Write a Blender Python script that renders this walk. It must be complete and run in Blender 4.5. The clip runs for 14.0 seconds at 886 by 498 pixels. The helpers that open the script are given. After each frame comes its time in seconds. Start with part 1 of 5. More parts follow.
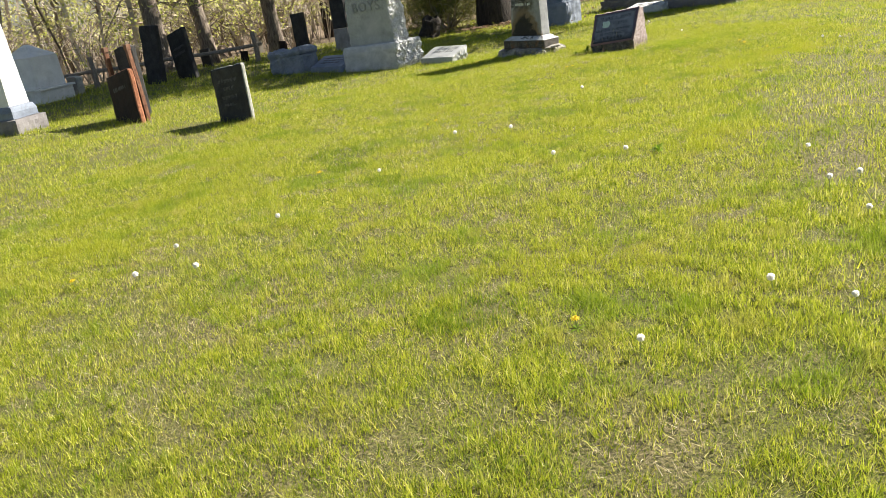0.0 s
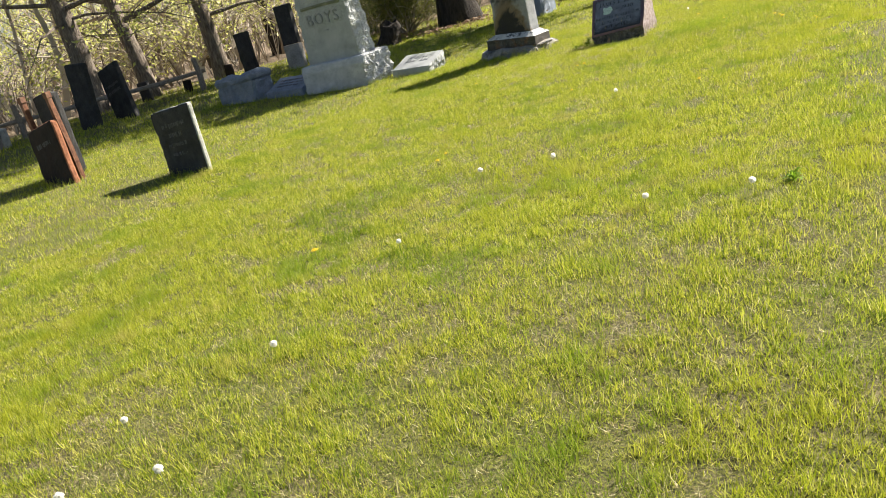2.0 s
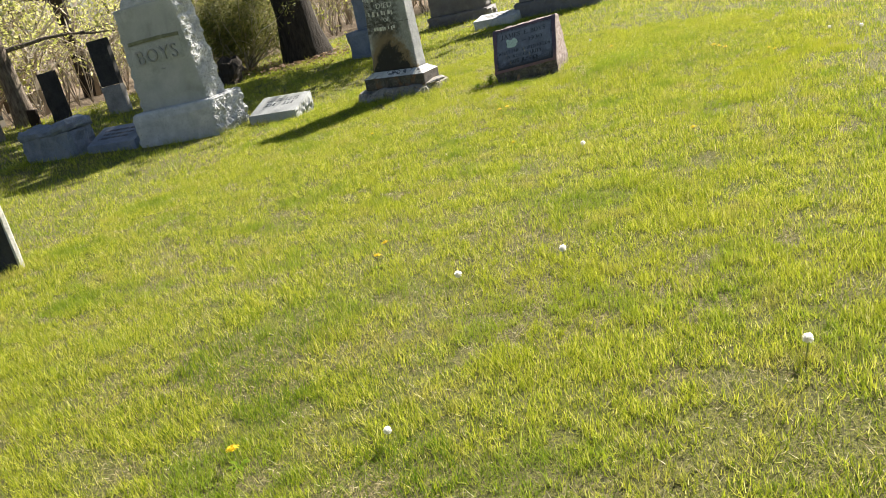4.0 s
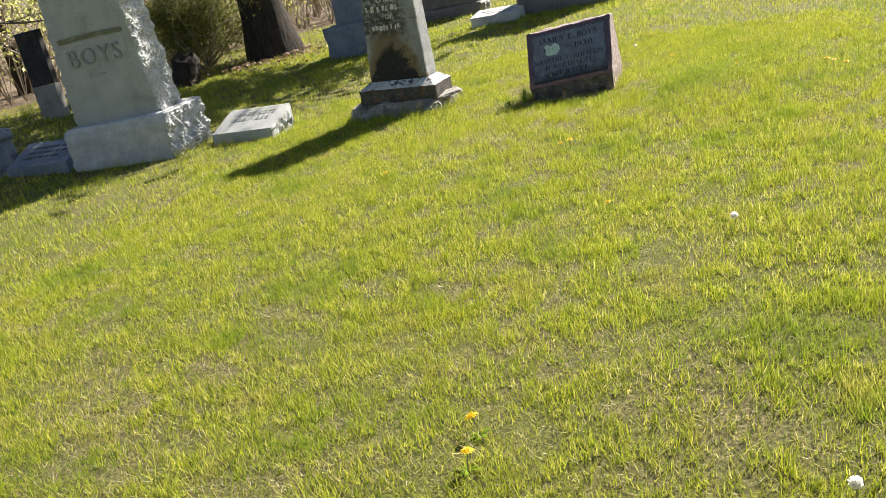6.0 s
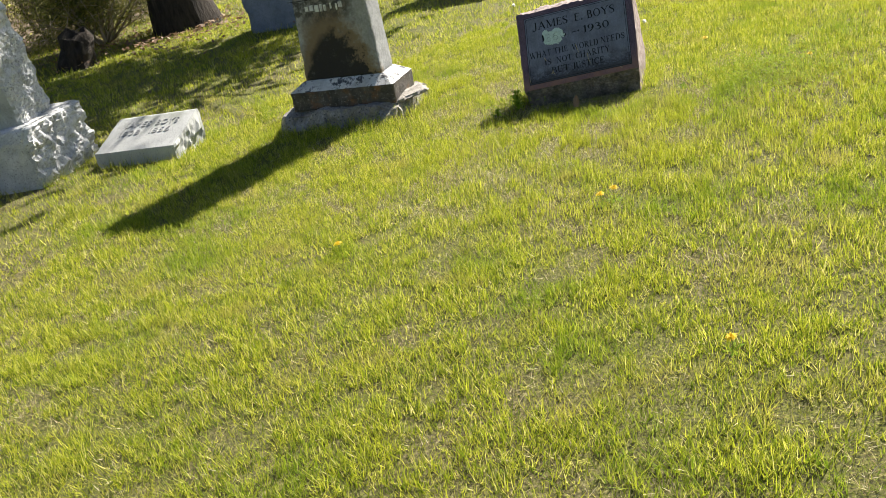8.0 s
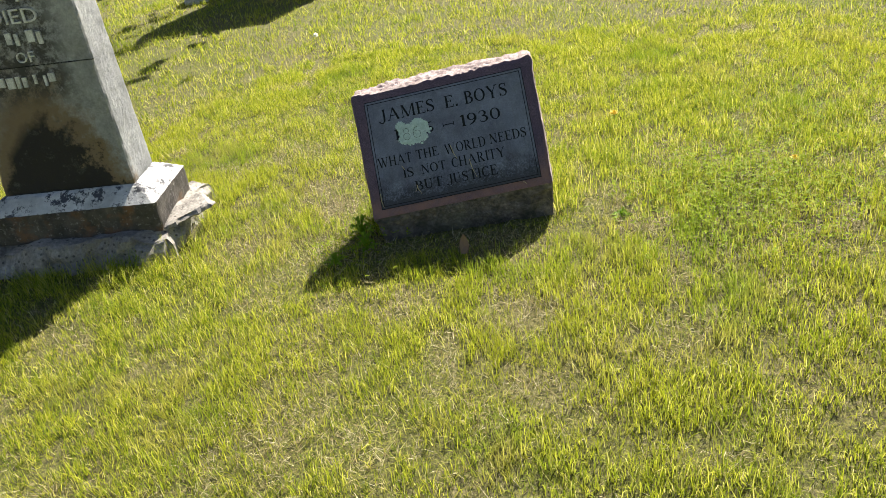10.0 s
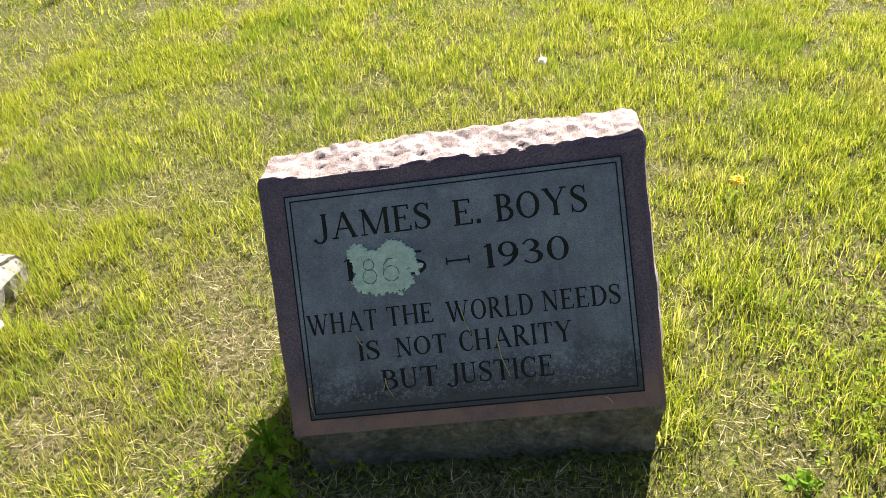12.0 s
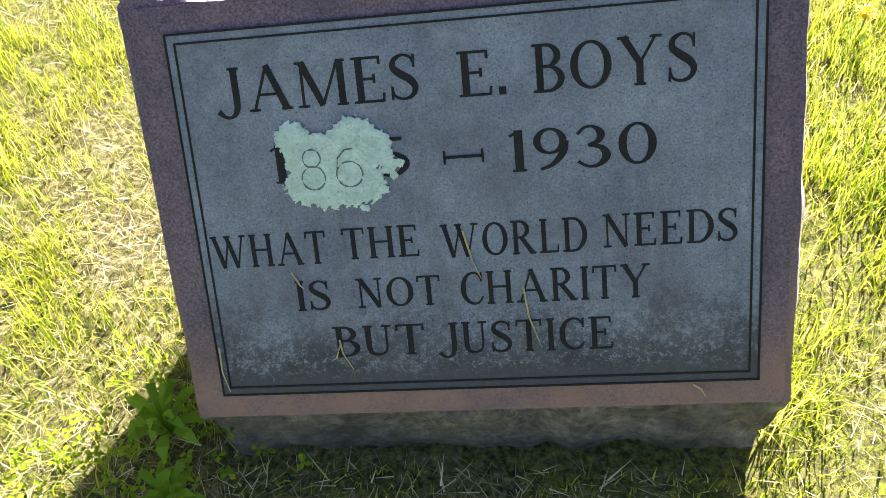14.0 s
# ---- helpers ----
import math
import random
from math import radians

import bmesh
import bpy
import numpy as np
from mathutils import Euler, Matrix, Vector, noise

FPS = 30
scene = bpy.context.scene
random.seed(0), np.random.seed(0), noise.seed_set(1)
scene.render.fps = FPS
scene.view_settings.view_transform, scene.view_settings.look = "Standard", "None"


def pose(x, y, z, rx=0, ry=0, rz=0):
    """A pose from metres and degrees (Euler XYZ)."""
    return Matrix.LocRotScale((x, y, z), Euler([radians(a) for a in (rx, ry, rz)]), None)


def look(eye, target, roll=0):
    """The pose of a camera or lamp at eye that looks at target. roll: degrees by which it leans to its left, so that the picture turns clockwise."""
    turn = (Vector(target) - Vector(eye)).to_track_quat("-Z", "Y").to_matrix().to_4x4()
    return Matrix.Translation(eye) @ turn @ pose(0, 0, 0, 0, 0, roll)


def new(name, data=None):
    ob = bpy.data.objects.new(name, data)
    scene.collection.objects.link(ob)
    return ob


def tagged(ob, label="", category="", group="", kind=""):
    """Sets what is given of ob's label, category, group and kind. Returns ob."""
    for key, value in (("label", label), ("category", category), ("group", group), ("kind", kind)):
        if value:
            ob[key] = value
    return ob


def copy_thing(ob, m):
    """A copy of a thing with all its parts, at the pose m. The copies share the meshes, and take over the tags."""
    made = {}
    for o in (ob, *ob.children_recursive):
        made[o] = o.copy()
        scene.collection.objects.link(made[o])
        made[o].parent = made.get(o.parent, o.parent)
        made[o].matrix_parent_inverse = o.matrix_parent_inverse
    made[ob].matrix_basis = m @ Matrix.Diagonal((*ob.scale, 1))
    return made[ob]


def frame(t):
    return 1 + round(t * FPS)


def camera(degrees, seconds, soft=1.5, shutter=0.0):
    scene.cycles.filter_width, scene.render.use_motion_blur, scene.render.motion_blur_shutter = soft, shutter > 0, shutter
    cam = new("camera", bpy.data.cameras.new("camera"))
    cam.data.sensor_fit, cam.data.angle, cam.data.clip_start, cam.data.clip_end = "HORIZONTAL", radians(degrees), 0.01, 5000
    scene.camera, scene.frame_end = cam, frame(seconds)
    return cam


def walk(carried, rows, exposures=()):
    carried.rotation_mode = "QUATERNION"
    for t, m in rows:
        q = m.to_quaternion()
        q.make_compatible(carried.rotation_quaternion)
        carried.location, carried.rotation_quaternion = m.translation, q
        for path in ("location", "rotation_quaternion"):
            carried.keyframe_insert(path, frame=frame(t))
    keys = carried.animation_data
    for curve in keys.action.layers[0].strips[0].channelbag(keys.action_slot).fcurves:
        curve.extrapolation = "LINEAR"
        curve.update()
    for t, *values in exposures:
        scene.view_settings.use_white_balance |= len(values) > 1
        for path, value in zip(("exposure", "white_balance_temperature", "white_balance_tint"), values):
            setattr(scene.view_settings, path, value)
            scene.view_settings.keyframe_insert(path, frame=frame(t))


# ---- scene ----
cam = camera(54.8, 14.0, 0.75)
METRES = 12.5
EXPOSURES = [(0.0, 1.5), (9.5, 1.52), (10.3, 1.65), (11.0, 1.7), (12.0, 1.83), (12.6, 1.98), (13.0, 2.25), (13.5, 2.68), (14.0, 2.85)]
ROWS = [
    (0.0, 0.0, 0.0, 0.0, -2.27, 10.51, -12.32),
    (0.5, -0.0094, 0.0237, 0.0138, -2.34, 10.64, -9.88),
    (1.0, -0.0196, 0.0568, 0.0308, -1.01, 11.47, -8.24),
    (1.5, -0.0376, 0.0906, 0.0412, -3.3, 12.25, -5.75),
    (2.0, -0.0425, 0.129, 0.057, -3.48, 10.7, -5.58),
    (2.5, -0.0629, 0.1635, 0.0698, -3.57, 10.63, -5.42),
    (3.0, -0.0732, 0.2003, 0.0839, -10.56, 12.2, -2.32),
    (5.5, -0.092, 0.3781, 0.1781, -15.61, 13.46, 0.57),
    (6.0, -0.0926, 0.413, 0.1974, -16.93, 12.88, 0.55),
    (6.5, -0.0989, 0.4455, 0.2139, -18.76, 13.52, 2.24),
    (7.0, -0.0915, 0.4789, 0.2347, -19.63, 12.54, 2.72),
    (9.5, -0.0326, 0.6321, 0.3501, -28.62, 7.11, 8.2),
    (10.0, -0.0197, 0.666, 0.3756, -34.23, 6.68, 9.52),
    (10.5, -0.0022, 0.6917, 0.3963, -35.28, 3.24, 9.26),
    (11.0, 0.0166, 0.7196, 0.4183, -34.39, 0.63, 6.69),
    (11.5, 0.0323, 0.7453, 0.4328, -39.77, -2.22, 8.28),
    (12.0, 0.0552, 0.7671, 0.4457, -37.01, -1.78, 5.9),
    (12.5, 0.0679, 0.7905, 0.4501, -39.78, -10.45, 4.67),
    (13.0, 0.0813, 0.8061, 0.4498, -39.99, -13.17, 4.8),
    (13.5, 0.0863, 0.8081, 0.4498, -36.81, -15.03, 3.55),
    (14.0, 0.0855, 0.8072, 0.451, -37.47, -14.87, 4.12),
]
BASE = pose(6.773, -9.883, 1.343, -29.26, 19.843, 40.586)
walk(cam, [(t, BASE @ pose(METRES * x, METRES * y, METRES * z, 90 + pitch, roll, yaw)) for t, x, y, z, yaw, pitch, roll in ROWS], EXPOSURES)

# ---- light ----
SUN_UP, SUN_AZ = 40.0, 17.0  # degrees; azimuth from +y towards +x
world = bpy.data.worlds.new("world")
scene.world = world
world.use_nodes = True
wn = world.node_tree.nodes
sky = wn.new("ShaderNodeTexSky")
sky.sky_type, sky.sun_disc = "NISHITA", False
sky.sun_elevation, sky.sun_rotation = radians(SUN_UP), radians(SUN_AZ)
wn["Background"].inputs["Strength"].default_value = 0.038
world.node_tree.links.new(sky.outputs[0], wn["Background"].inputs["Color"])
sun = new("sun", bpy.data.lights.new("sun", "SUN"))
sun.data.energy, sun.data.angle, sun.data.color = 5.0, radians(0.53), (1.0, 0.93, 0.82)
sun_dir = Vector((math.sin(radians(SUN_AZ)) * math.cos(radians(SUN_UP)), math.cos(radians(SUN_AZ)) * math.cos(radians(SUN_UP)), math.sin(radians(SUN_UP))))
sun.matrix_world = look(sun_dir * 60, (0, 0, 0))


# ---- materials ----
class Mat:
    """A node material with short helpers."""

    def __init__(self, name, rough=0.8, metal=0.0, spec=0.4):
        self.m = bpy.data.materials.new(name)
        self.m.use_nodes = True
        self.t = self.m.node_tree
        self.b = self.t.nodes["Principled BSDF"]
        self.b.inputs["Roughness"].default_value = rough
        self.b.inputs["Metallic"].default_value = metal
        self.b.inputs["Specular IOR Level"].default_value = spec
        self.co = self.t.nodes.new("ShaderNodeTexCoord").outputs["Object"]

    def n(self, kind, **props):
        node = self.t.nodes.new(kind)
        for k, v in props.items():
            node.inputs[k.replace("_", " ")].default_value = v
        return node

    def link(self, a, b):
        self.t.links.new(a, b)

    def noise(self, scale, detail=4.0, rough=0.6, co=None):
        node = self.n("ShaderNodeTexNoise", Scale=scale, Detail=detail, Roughness=rough)
        self.link(co or self.co, node.inputs["Vector"])
        return node.outputs["Fac"]

    def voronoi(self, scale, co=None):
        node = self.n("ShaderNodeTexVoronoi", Scale=scale)
        self.link(co or self.co, node.inputs["Vector"])
        return node.outputs["Distance"]

    def ramp(self, fac, *stops):
        node = self.t.nodes.new("ShaderNodeValToRGB")
        e = node.color_ramp.elements
        while len(e) < len(stops):
            e.new(0.5)
        for el, (p, c) in zip(e, stops):
            el.position = p
            el.color = (*c, 1) if not isinstance(c, (int, float)) else (c, c, c, 1)
        self.link(fac, node.inputs["Fac"])
        return node.outputs["Color"]

    def mix(self, fac, a, b, mode="MIX"):
        node = self.t.nodes.new("ShaderNodeMix")
        node.data_type, node.blend_type = "RGBA", mode
        for sock, v in ((node.inputs[0], fac), (node.inputs[6], a), (node.inputs[7], b)):
            if isinstance(v, (int, float)):
                sock.default_value = v
            elif isinstance(v, tuple):
                sock.default_value = (*v, 1)
            else:
                self.link(v, sock)
        return node.outputs[2]

    def math(self, op, a, b=0.0):
        node = self.t.nodes.new("ShaderNodeMath")
        node.operation = op
        for sock, v in zip(node.inputs, (a, b)):
            if isinstance(v, (int, float)):
                sock.default_value = v
            else:
                self.link(v, sock)
        return node.outputs[0]

    def color(self, c):
        self.link(c, self.b.inputs["Base Color"])
        return self

    def bump(self, fac, dist, strength=0.6):
        node = self.n("ShaderNodeBump", Strength=strength, Distance=dist)
        self.link(fac, node.inputs["Height"])
        self.link(node.outputs[0], self.b.inputs["Normal"])
        return self

    def roughness(self, fac):
        self.link(fac, self.b.inputs["Roughness"])
        return self

    def axis(self, i, co=None):
        node = self.t.nodes.new("ShaderNodeSeparateXYZ")
        self.link(co or self.co, node.inputs[0])
        return node.outputs[i]


def stone(name, dark, light, grain=260.0, blotch=5.0, speck=None, relief=0.004, rough=0.85, stain=None):
    """Grained stone: fine crystals, soft blotches, and stains at a larger scale."""
    m = Mat(name, rough)
    c = m.ramp(m.noise(blotch, 6, 0.65), (0.3, dark), (0.7, light))
    fine = m.noise(grain, 3, 0.7)
    c = m.mix(0.55, c, m.ramp(fine, (0.32, 0.25), (0.55, 0.62), (0.75, 0.85)), "OVERLAY")
    if speck:
        c = m.mix(m.ramp(m.voronoi(grain * 0.5), (0.16, 1.0), (0.26, 0.0)), c, speck)
    if stain:
        c = m.mix(m.ramp(m.noise(2.3, 8, 0.7), (0.5, 0.0), (0.68, 0.8)), c, stain)
    m.color(c)
    m.bump(m.mix(0.5, fine, m.noise(22, 6, 0.7)), relief)
    return m.m


def make_materials():
    M = {}
    M["granite_grey"] = stone("grey granite", (0.30, 0.31, 0.31), (0.47, 0.48, 0.47), 180, 3.5, (0.12, 0.12, 0.13), 0.003, 0.75, (0.22, 0.235, 0.2))
    M["granite_rock"] = stone("rock-faced grey granite", (0.36, 0.37, 0.38), (0.62, 0.62, 0.62), 120, 7, (0.16, 0.16, 0.17), 0.012, 0.85)
    # same granite as the stones, darkened to paint in the letters' shading
    M["shaded_letters"] = stone("grey granite lettering darkened as shaded", (0.21, 0.215, 0.215), (0.33, 0.335, 0.335), 180, 9, None, 0.002)
    M["moss_lip"] = stone("mossy granite", (0.10, 0.11, 0.06), (0.24, 0.24, 0.17), 140, 14, None, 0.004)
    M["granite_blue"] = stone("blue-grey granite", (0.125, 0.15, 0.195), (0.235, 0.27, 0.335), 160, 5, (0.1, 0.1, 0.12), 0.006, 0.75)
    M["granite_dark"] = stone("dark grey granite", (0.11, 0.10, 0.105), (0.2, 0.19, 0.19), 150, 4, None, 0.005, 0.7)
    M["pink_rock"] = stone("rough pink granite", (0.22, 0.16, 0.155), (0.52, 0.43, 0.41), 340, 26, (0.14, 0.10, 0.10), 0.009, 0.9)
    M["white_marble"] = stone("weathered white marble", (0.62, 0.62, 0.6), (0.8, 0.8, 0.78), 90, 4, None, 0.003, 0.7, (0.5, 0.5, 0.48))
    M["limestone"] = stone("rough pale limestone", (0.13, 0.118, 0.105), (0.47, 0.44, 0.40), 80, 9, (0.1, 0.09, 0.08), 0.016, 0.95, (0.10, 0.09, 0.08))
    M["slate"] = stone("dark weathered sandstone", (0.02, 0.02, 0.021), (0.06, 0.057, 0.055), 70, 6, None, 0.006, 0.95, (0.014, 0.015, 0.015))
    M["slate_pale"] = stone("pale weathered sandstone", (0.2, 0.19, 0.18), (0.38, 0.36, 0.34), 70, 6, None, 0.006, 0.9)
    M["brownstone"] = stone("brown sandstone", (0.010, 0.008, 0.007), (0.035, 0.02, 0.014), 60, 8, None, 0.008, 0.95, (0.03, 0.024, 0.02))
    # brighter red for brownstone edges: sunlight put into the colour
    M["lit_red_edge"] = stone("red sandstone edge in a sunlit tone", (0.2, 0.075, 0.04), (0.4, 0.17, 0.09), 60, 14, None, 0.006, 0.95)
    M["rust"] = stone("rusted iron", (0.08, 0.03, 0.018), (0.24, 0.11, 0.06), 90, 24, None, 0.003, 0.9, (0.34, 0.22, 0.16))
    # brighter sandstone for slab edges that face the sun, light painted in
    M["lit_pale_edge"] = stone("sandstone edge in a sunlit tone", (0.3, 0.29, 0.26), (0.5, 0.49, 0.45), 80, 12, None, 0.005, 0.95)
    # near-black painted in for the shade inside incised cuts
    M["cut_tone"] = stone("shadowed incised lettering", (0.006, 0.006, 0.007), (0.016, 0.015, 0.017), 300, 40, None, 0.001, 0.9)
    M["ink_soft"] = stone("worn lettering", (0.05, 0.05, 0.05), (0.13, 0.125, 0.12), 200, 30, None, 0.002, 0.9)
    M["pale_letters"] = stone("worn pale marble lettering", (0.34, 0.34, 0.33), (0.74, 0.74, 0.72), 150, 30, None, 0.003, 0.9)

    # frosted inscription ground of the slant marker: blue-grey, with dark weathering at the foot
    m = Mat("frosted granite panel", 0.62)
    c = m.ramp(m.noise(7, 6, 0.65), (0.3, (0.100, 0.108, 0.155)), (0.7, (0.215, 0.240, 0.305)))
    fine = m.noise(420, 3, 0.7)
    c = m.mix(0.5, c, m.ramp(fine, (0.34, 0.2), (0.66, 0.8)), "OVERLAY")
    c = m.mix(m.ramp(m.noise(38, 4, 0.6), (0.55, 0.0), (0.75, 0.3)), c, (0.33, 0.36, 0.42))
    c = m.mix(m.ramp(m.noise(5.5, 6, 0.7), (0.48, 0.0), (0.66, 0.6)), c, (0.085, 0.08, 0.105))
    c = m.mix(m.ramp(m.voronoi(170), (0.09, 0.9), (0.15, 0.0)), c, (0.04, 0.04, 0.05))
    low = m.ramp(m.math("ADD", m.axis(1), m.math("MULTIPLY", m.math("SUBTRACT", m.noise(14, 5), 0.5), 0.14)), (0.05, 1.0), (0.17, 0.0))
    soot = m.ramp(m.math("ADD", m.noise(150, 8, 0.85), m.math("MULTIPLY", low, 0.10)), (0.52, 0.0), (0.57, 0.97))
    c = m.mix(m.math("MULTIPLY", low, soot), c, (0.03, 0.03, 0.034))
    foot_line = m.ramp(m.math("ADD", m.axis(1), m.math("MULTIPLY", m.math("SUBTRACT", m.noise(35, 6, 0.8), 0.5), 0.05)), (0.047, 0.85), (0.062, 0.0))
    c = m.mix(foot_line, c, (0.05, 0.05, 0.06))
    streak = m.n("ShaderNodeMapping", Scale=(26.0, 3.0, 1.0))
    m.link(m.co, streak.inputs["Vector"])
    run = m.ramp(m.noise(1.0, 5, 0.7, streak.outputs[0]), (0.52, 0.0), (0.72, 0.55))
    c = m.mix(m.math("MULTIPLY", run, m.ramp(m.axis(1), (0.22, 1.0), (0.34, 0.25))), c, (0.075, 0.072, 0.085))
    m.color(c)
    m.bump(fine, 0.0012, 0.5)
    M["panel"] = m.m

    m = Mat("purple-brown honed granite", 0.55)
    c = m.ramp(m.noise(9, 6, 0.6), (0.3, (0.072, 0.05, 0.08)), (0.7, (0.15, 0.10, 0.13)))
    c = m.mix(0.75, c, m.ramp(m.noise(380, 3, 0.7), (0.34, 0.12), (0.66, 0.88)), "OVERLAY")
    c = m.mix(m.ramp(m.voronoi(190), (0.12, 0.8), (0.2, 0.0)), c, (0.06, 0.045, 0.05))
    warm = m.ramp(m.axis(1), (0.03, 0.75), (0.12, 0.0))
    c = m.mix(m.math("MULTIPLY", warm, m.ramp(m.noise(16, 5), (0.3, 0.3), (0.6, 1.0))), c, (0.27, 0.145, 0.105))
    m.color(c).bump(m.noise(380, 3), 0.0010, 0.4)
    M["honed"] = m.m

    # the marker's nose: dark, earthy, splashed
    m = Mat("earth-stained rough granite", 0.95)
    c = m.ramp(m.noise(11, 7, 0.7), (0.34, (0.05, 0.045, 0.04)), (0.55, (0.17, 0.145, 0.118)), (0.75, (0.34, 0.28, 0.22)))
    grain = m.noise(90, 6, 0.8)
    c = m.mix(0.6, c, m.ramp(grain, (0.35, 0.15), (0.65, 0.8)), "OVERLAY")
    c = m.mix(m.ramp(m.noise(4, 6, 0.7), (0.52, 0.0), (0.66, 0.6)), c, (0.10, 0.105, 0.06))
    m.color(c).bump(m.mix(0.5, grain, m.noise(26, 6)), 0.010, 0.9)
    M["nose"] = m.m

    m = Mat("pale green lichen", 0.95)
    c = m.ramp(m.noise(60, 6, 0.7), (0.3, (0.42, 0.55, 0.50)), (0.7, (0.66, 0.79, 0.74)))
    c = m.mix(m.ramp(m.noise(330, 5, 0.8), (0.34, 0.7), (0.46, 0.0)), c, (0.2, 0.28, 0.23))
    m.color(c).bump(m.noise(240, 4, 0.8), 0.003, 1.0)
    M["lichen"] = m.m
    M["lichen_dark"] = stone("dark crevices in lichen", (0.08, 0.12, 0.10), (0.17, 0.22, 0.19), 300, 60, None, 0.001, 0.95)

    # weathered marble of the leaning pillar: white, grey runs, and black growth at the foot of its front
    m = Mat("stained marble", 0.8)
    c = m.ramp(m.noise(6, 7, 0.7), (0.3, (0.19, 0.195, 0.205)), (0.7, (0.37, 0.378, 0.385)))
    c = m.mix(0.5, c, m.ramp(m.noise(60, 5, 0.75), (0.3, 0.25), (0.7, 0.8)), "OVERLAY")
    x, y, z = m.axis(0), m.axis(1), m.axis(2)
    wob = m.math("MULTIPLY", m.math("SUBTRACT", m.noise(9, 7, 0.7), 0.5), 0.34)
    dx = m.math("ADD", m.math("ADD", x, 0.035), wob)
    r = m.math("ADD", m.math("MULTIPLY", m.math("MULTIPLY", dx, dx), 8.0), m.math("MULTIPLY", m.math("ADD", z, wob), 1.35))
    face = m.ramp(m.math("MULTIPLY", y, -1.0), (0.05, 0.0), (0.09, 1.0))
    halo = m.math("MULTIPLY", face, m.ramp(m.math("MULTIPLY", r, 0.8), (0.7, 0.9), (0.95, 0.0)))
    c = m.mix(halo, c, (0.17, 0.115, 0.06))
    core = m.math("MULTIPLY", face, m.ramp(r, (0.7, 1.0), (0.8, 0.0)))
    c = m.mix(core, c, (0.022, 0.02, 0.019))
    grime = m.ramp(m.noise(14, 8, 0.8), (0.55, 0.0), (0.66, 0.85))
    c = m.mix(m.math("MULTIPLY", m.math("MULTIPLY", grime, face), m.ramp(x, (0.0, 1.0), (0.3, 0.15))), c, (0.09, 0.085, 0.078))
    high = m.math("MULTIPLY", face, m.ramp(z, (0.6, 0.0), (0.68, 1.0)))
    patch = m.math("MULTIPLY", m.ramp(x, (0.1, 1.0), (0.2, 0.0)), m.ramp(m.noise(20, 8, 0.8), (0.42, 0.0), (0.54, 0.95)))
    c = m.mix(m.math("MULTIPLY", high, patch), c, (0.05, 0.047, 0.043))
    m.color(c).bump(m.noise(40, 7, 0.75), 0.005, 0.8)
    M["marble_stained"] = m.m

    # the plinth's crusted sides, their shade painted in as a darker base
    m = Mat("crusted marble darkened as shaded", 0.9)
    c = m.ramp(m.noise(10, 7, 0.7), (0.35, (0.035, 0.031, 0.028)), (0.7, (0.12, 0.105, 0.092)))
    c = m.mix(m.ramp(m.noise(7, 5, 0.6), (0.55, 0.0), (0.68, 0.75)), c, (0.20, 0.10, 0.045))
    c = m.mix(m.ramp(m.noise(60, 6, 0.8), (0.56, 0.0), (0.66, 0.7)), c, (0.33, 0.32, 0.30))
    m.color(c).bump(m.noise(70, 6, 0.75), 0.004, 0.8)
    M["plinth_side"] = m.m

    # the plinth's lichened top, sunlight painted in as a whiter base
    m = Mat("lichened marble whitened as sunlit", 0.85)
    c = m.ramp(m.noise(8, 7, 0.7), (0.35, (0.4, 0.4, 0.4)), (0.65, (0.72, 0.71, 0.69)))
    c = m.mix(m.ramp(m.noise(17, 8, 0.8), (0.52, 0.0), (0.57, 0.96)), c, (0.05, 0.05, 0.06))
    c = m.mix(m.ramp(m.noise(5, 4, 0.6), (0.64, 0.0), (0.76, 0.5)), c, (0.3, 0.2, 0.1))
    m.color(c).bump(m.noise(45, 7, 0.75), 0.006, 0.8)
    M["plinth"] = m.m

    # bark
    m = Mat("grey-brown bark", 0.95)
    mp = m.n("ShaderNodeMapping", Scale=(1.0, 1.0, 0.22))
    m.link(m.co, mp.inputs["Vector"])
    ridge = m.noise(26, 6, 0.7, mp.outputs[0])
    c = m.ramp(ridge, (0.35, (0.07, 0.052, 0.042)), (0.62, (0.27, 0.22, 0.175)), (0.8, (0.45, 0.39, 0.33)))
    c = m.mix(m.ramp(m.noise(3, 5), (0.5, 0.0), (0.7, 0.5)), c, (0.16, 0.15, 0.11))
    m.color(c).bump(ridge, 0.03, 1.0)
    M["bark"] = m.m
    m = Mat("dark rough bark", 0.95)
    mp = m.n("ShaderNodeMapping", Scale=(1.0, 1.0, 0.18))
    m.link(m.co, mp.inputs["Vector"])
    ridge = m.noise(18, 6, 0.7, mp.outputs[0])
    c = m.ramp(ridge, (0.35, (0.014, 0.011, 0.009)), (0.65, (0.052, 0.041, 0.033)), (0.85, (0.12, 0.098, 0.08)))
    m.color(c).bump(ridge, 0.045, 1.0)
    M["bark_dark"] = m.m

    m = Mat("bare twigs", 0.9)
    rnd = m.t.nodes.new("ShaderNodeNewGeometry").outputs["Random Per Island"]
    m.color(m.ramp(rnd, (0.0, (0.09, 0.07, 0.052)), (0.5, (0.33, 0.27, 0.21)), (1.0, (0.62, 0.56, 0.47))))
    M["twig"] = m.m

    m = Mat("weathered fence wood", 0.9)
    mp = m.n("ShaderNodeMapping", Scale=(6.0, 6.0, 6.0))
    m.link(m.co, mp.inputs["Vector"])
    c = m.ramp(m.noise(5, 8, 0.7, mp.outputs[0]), (0.3, (0.14, 0.11, 0.085)), (0.7, (0.36, 0.31, 0.26)))
    m.color(c).bump(m.noise(60, 6), 0.006)
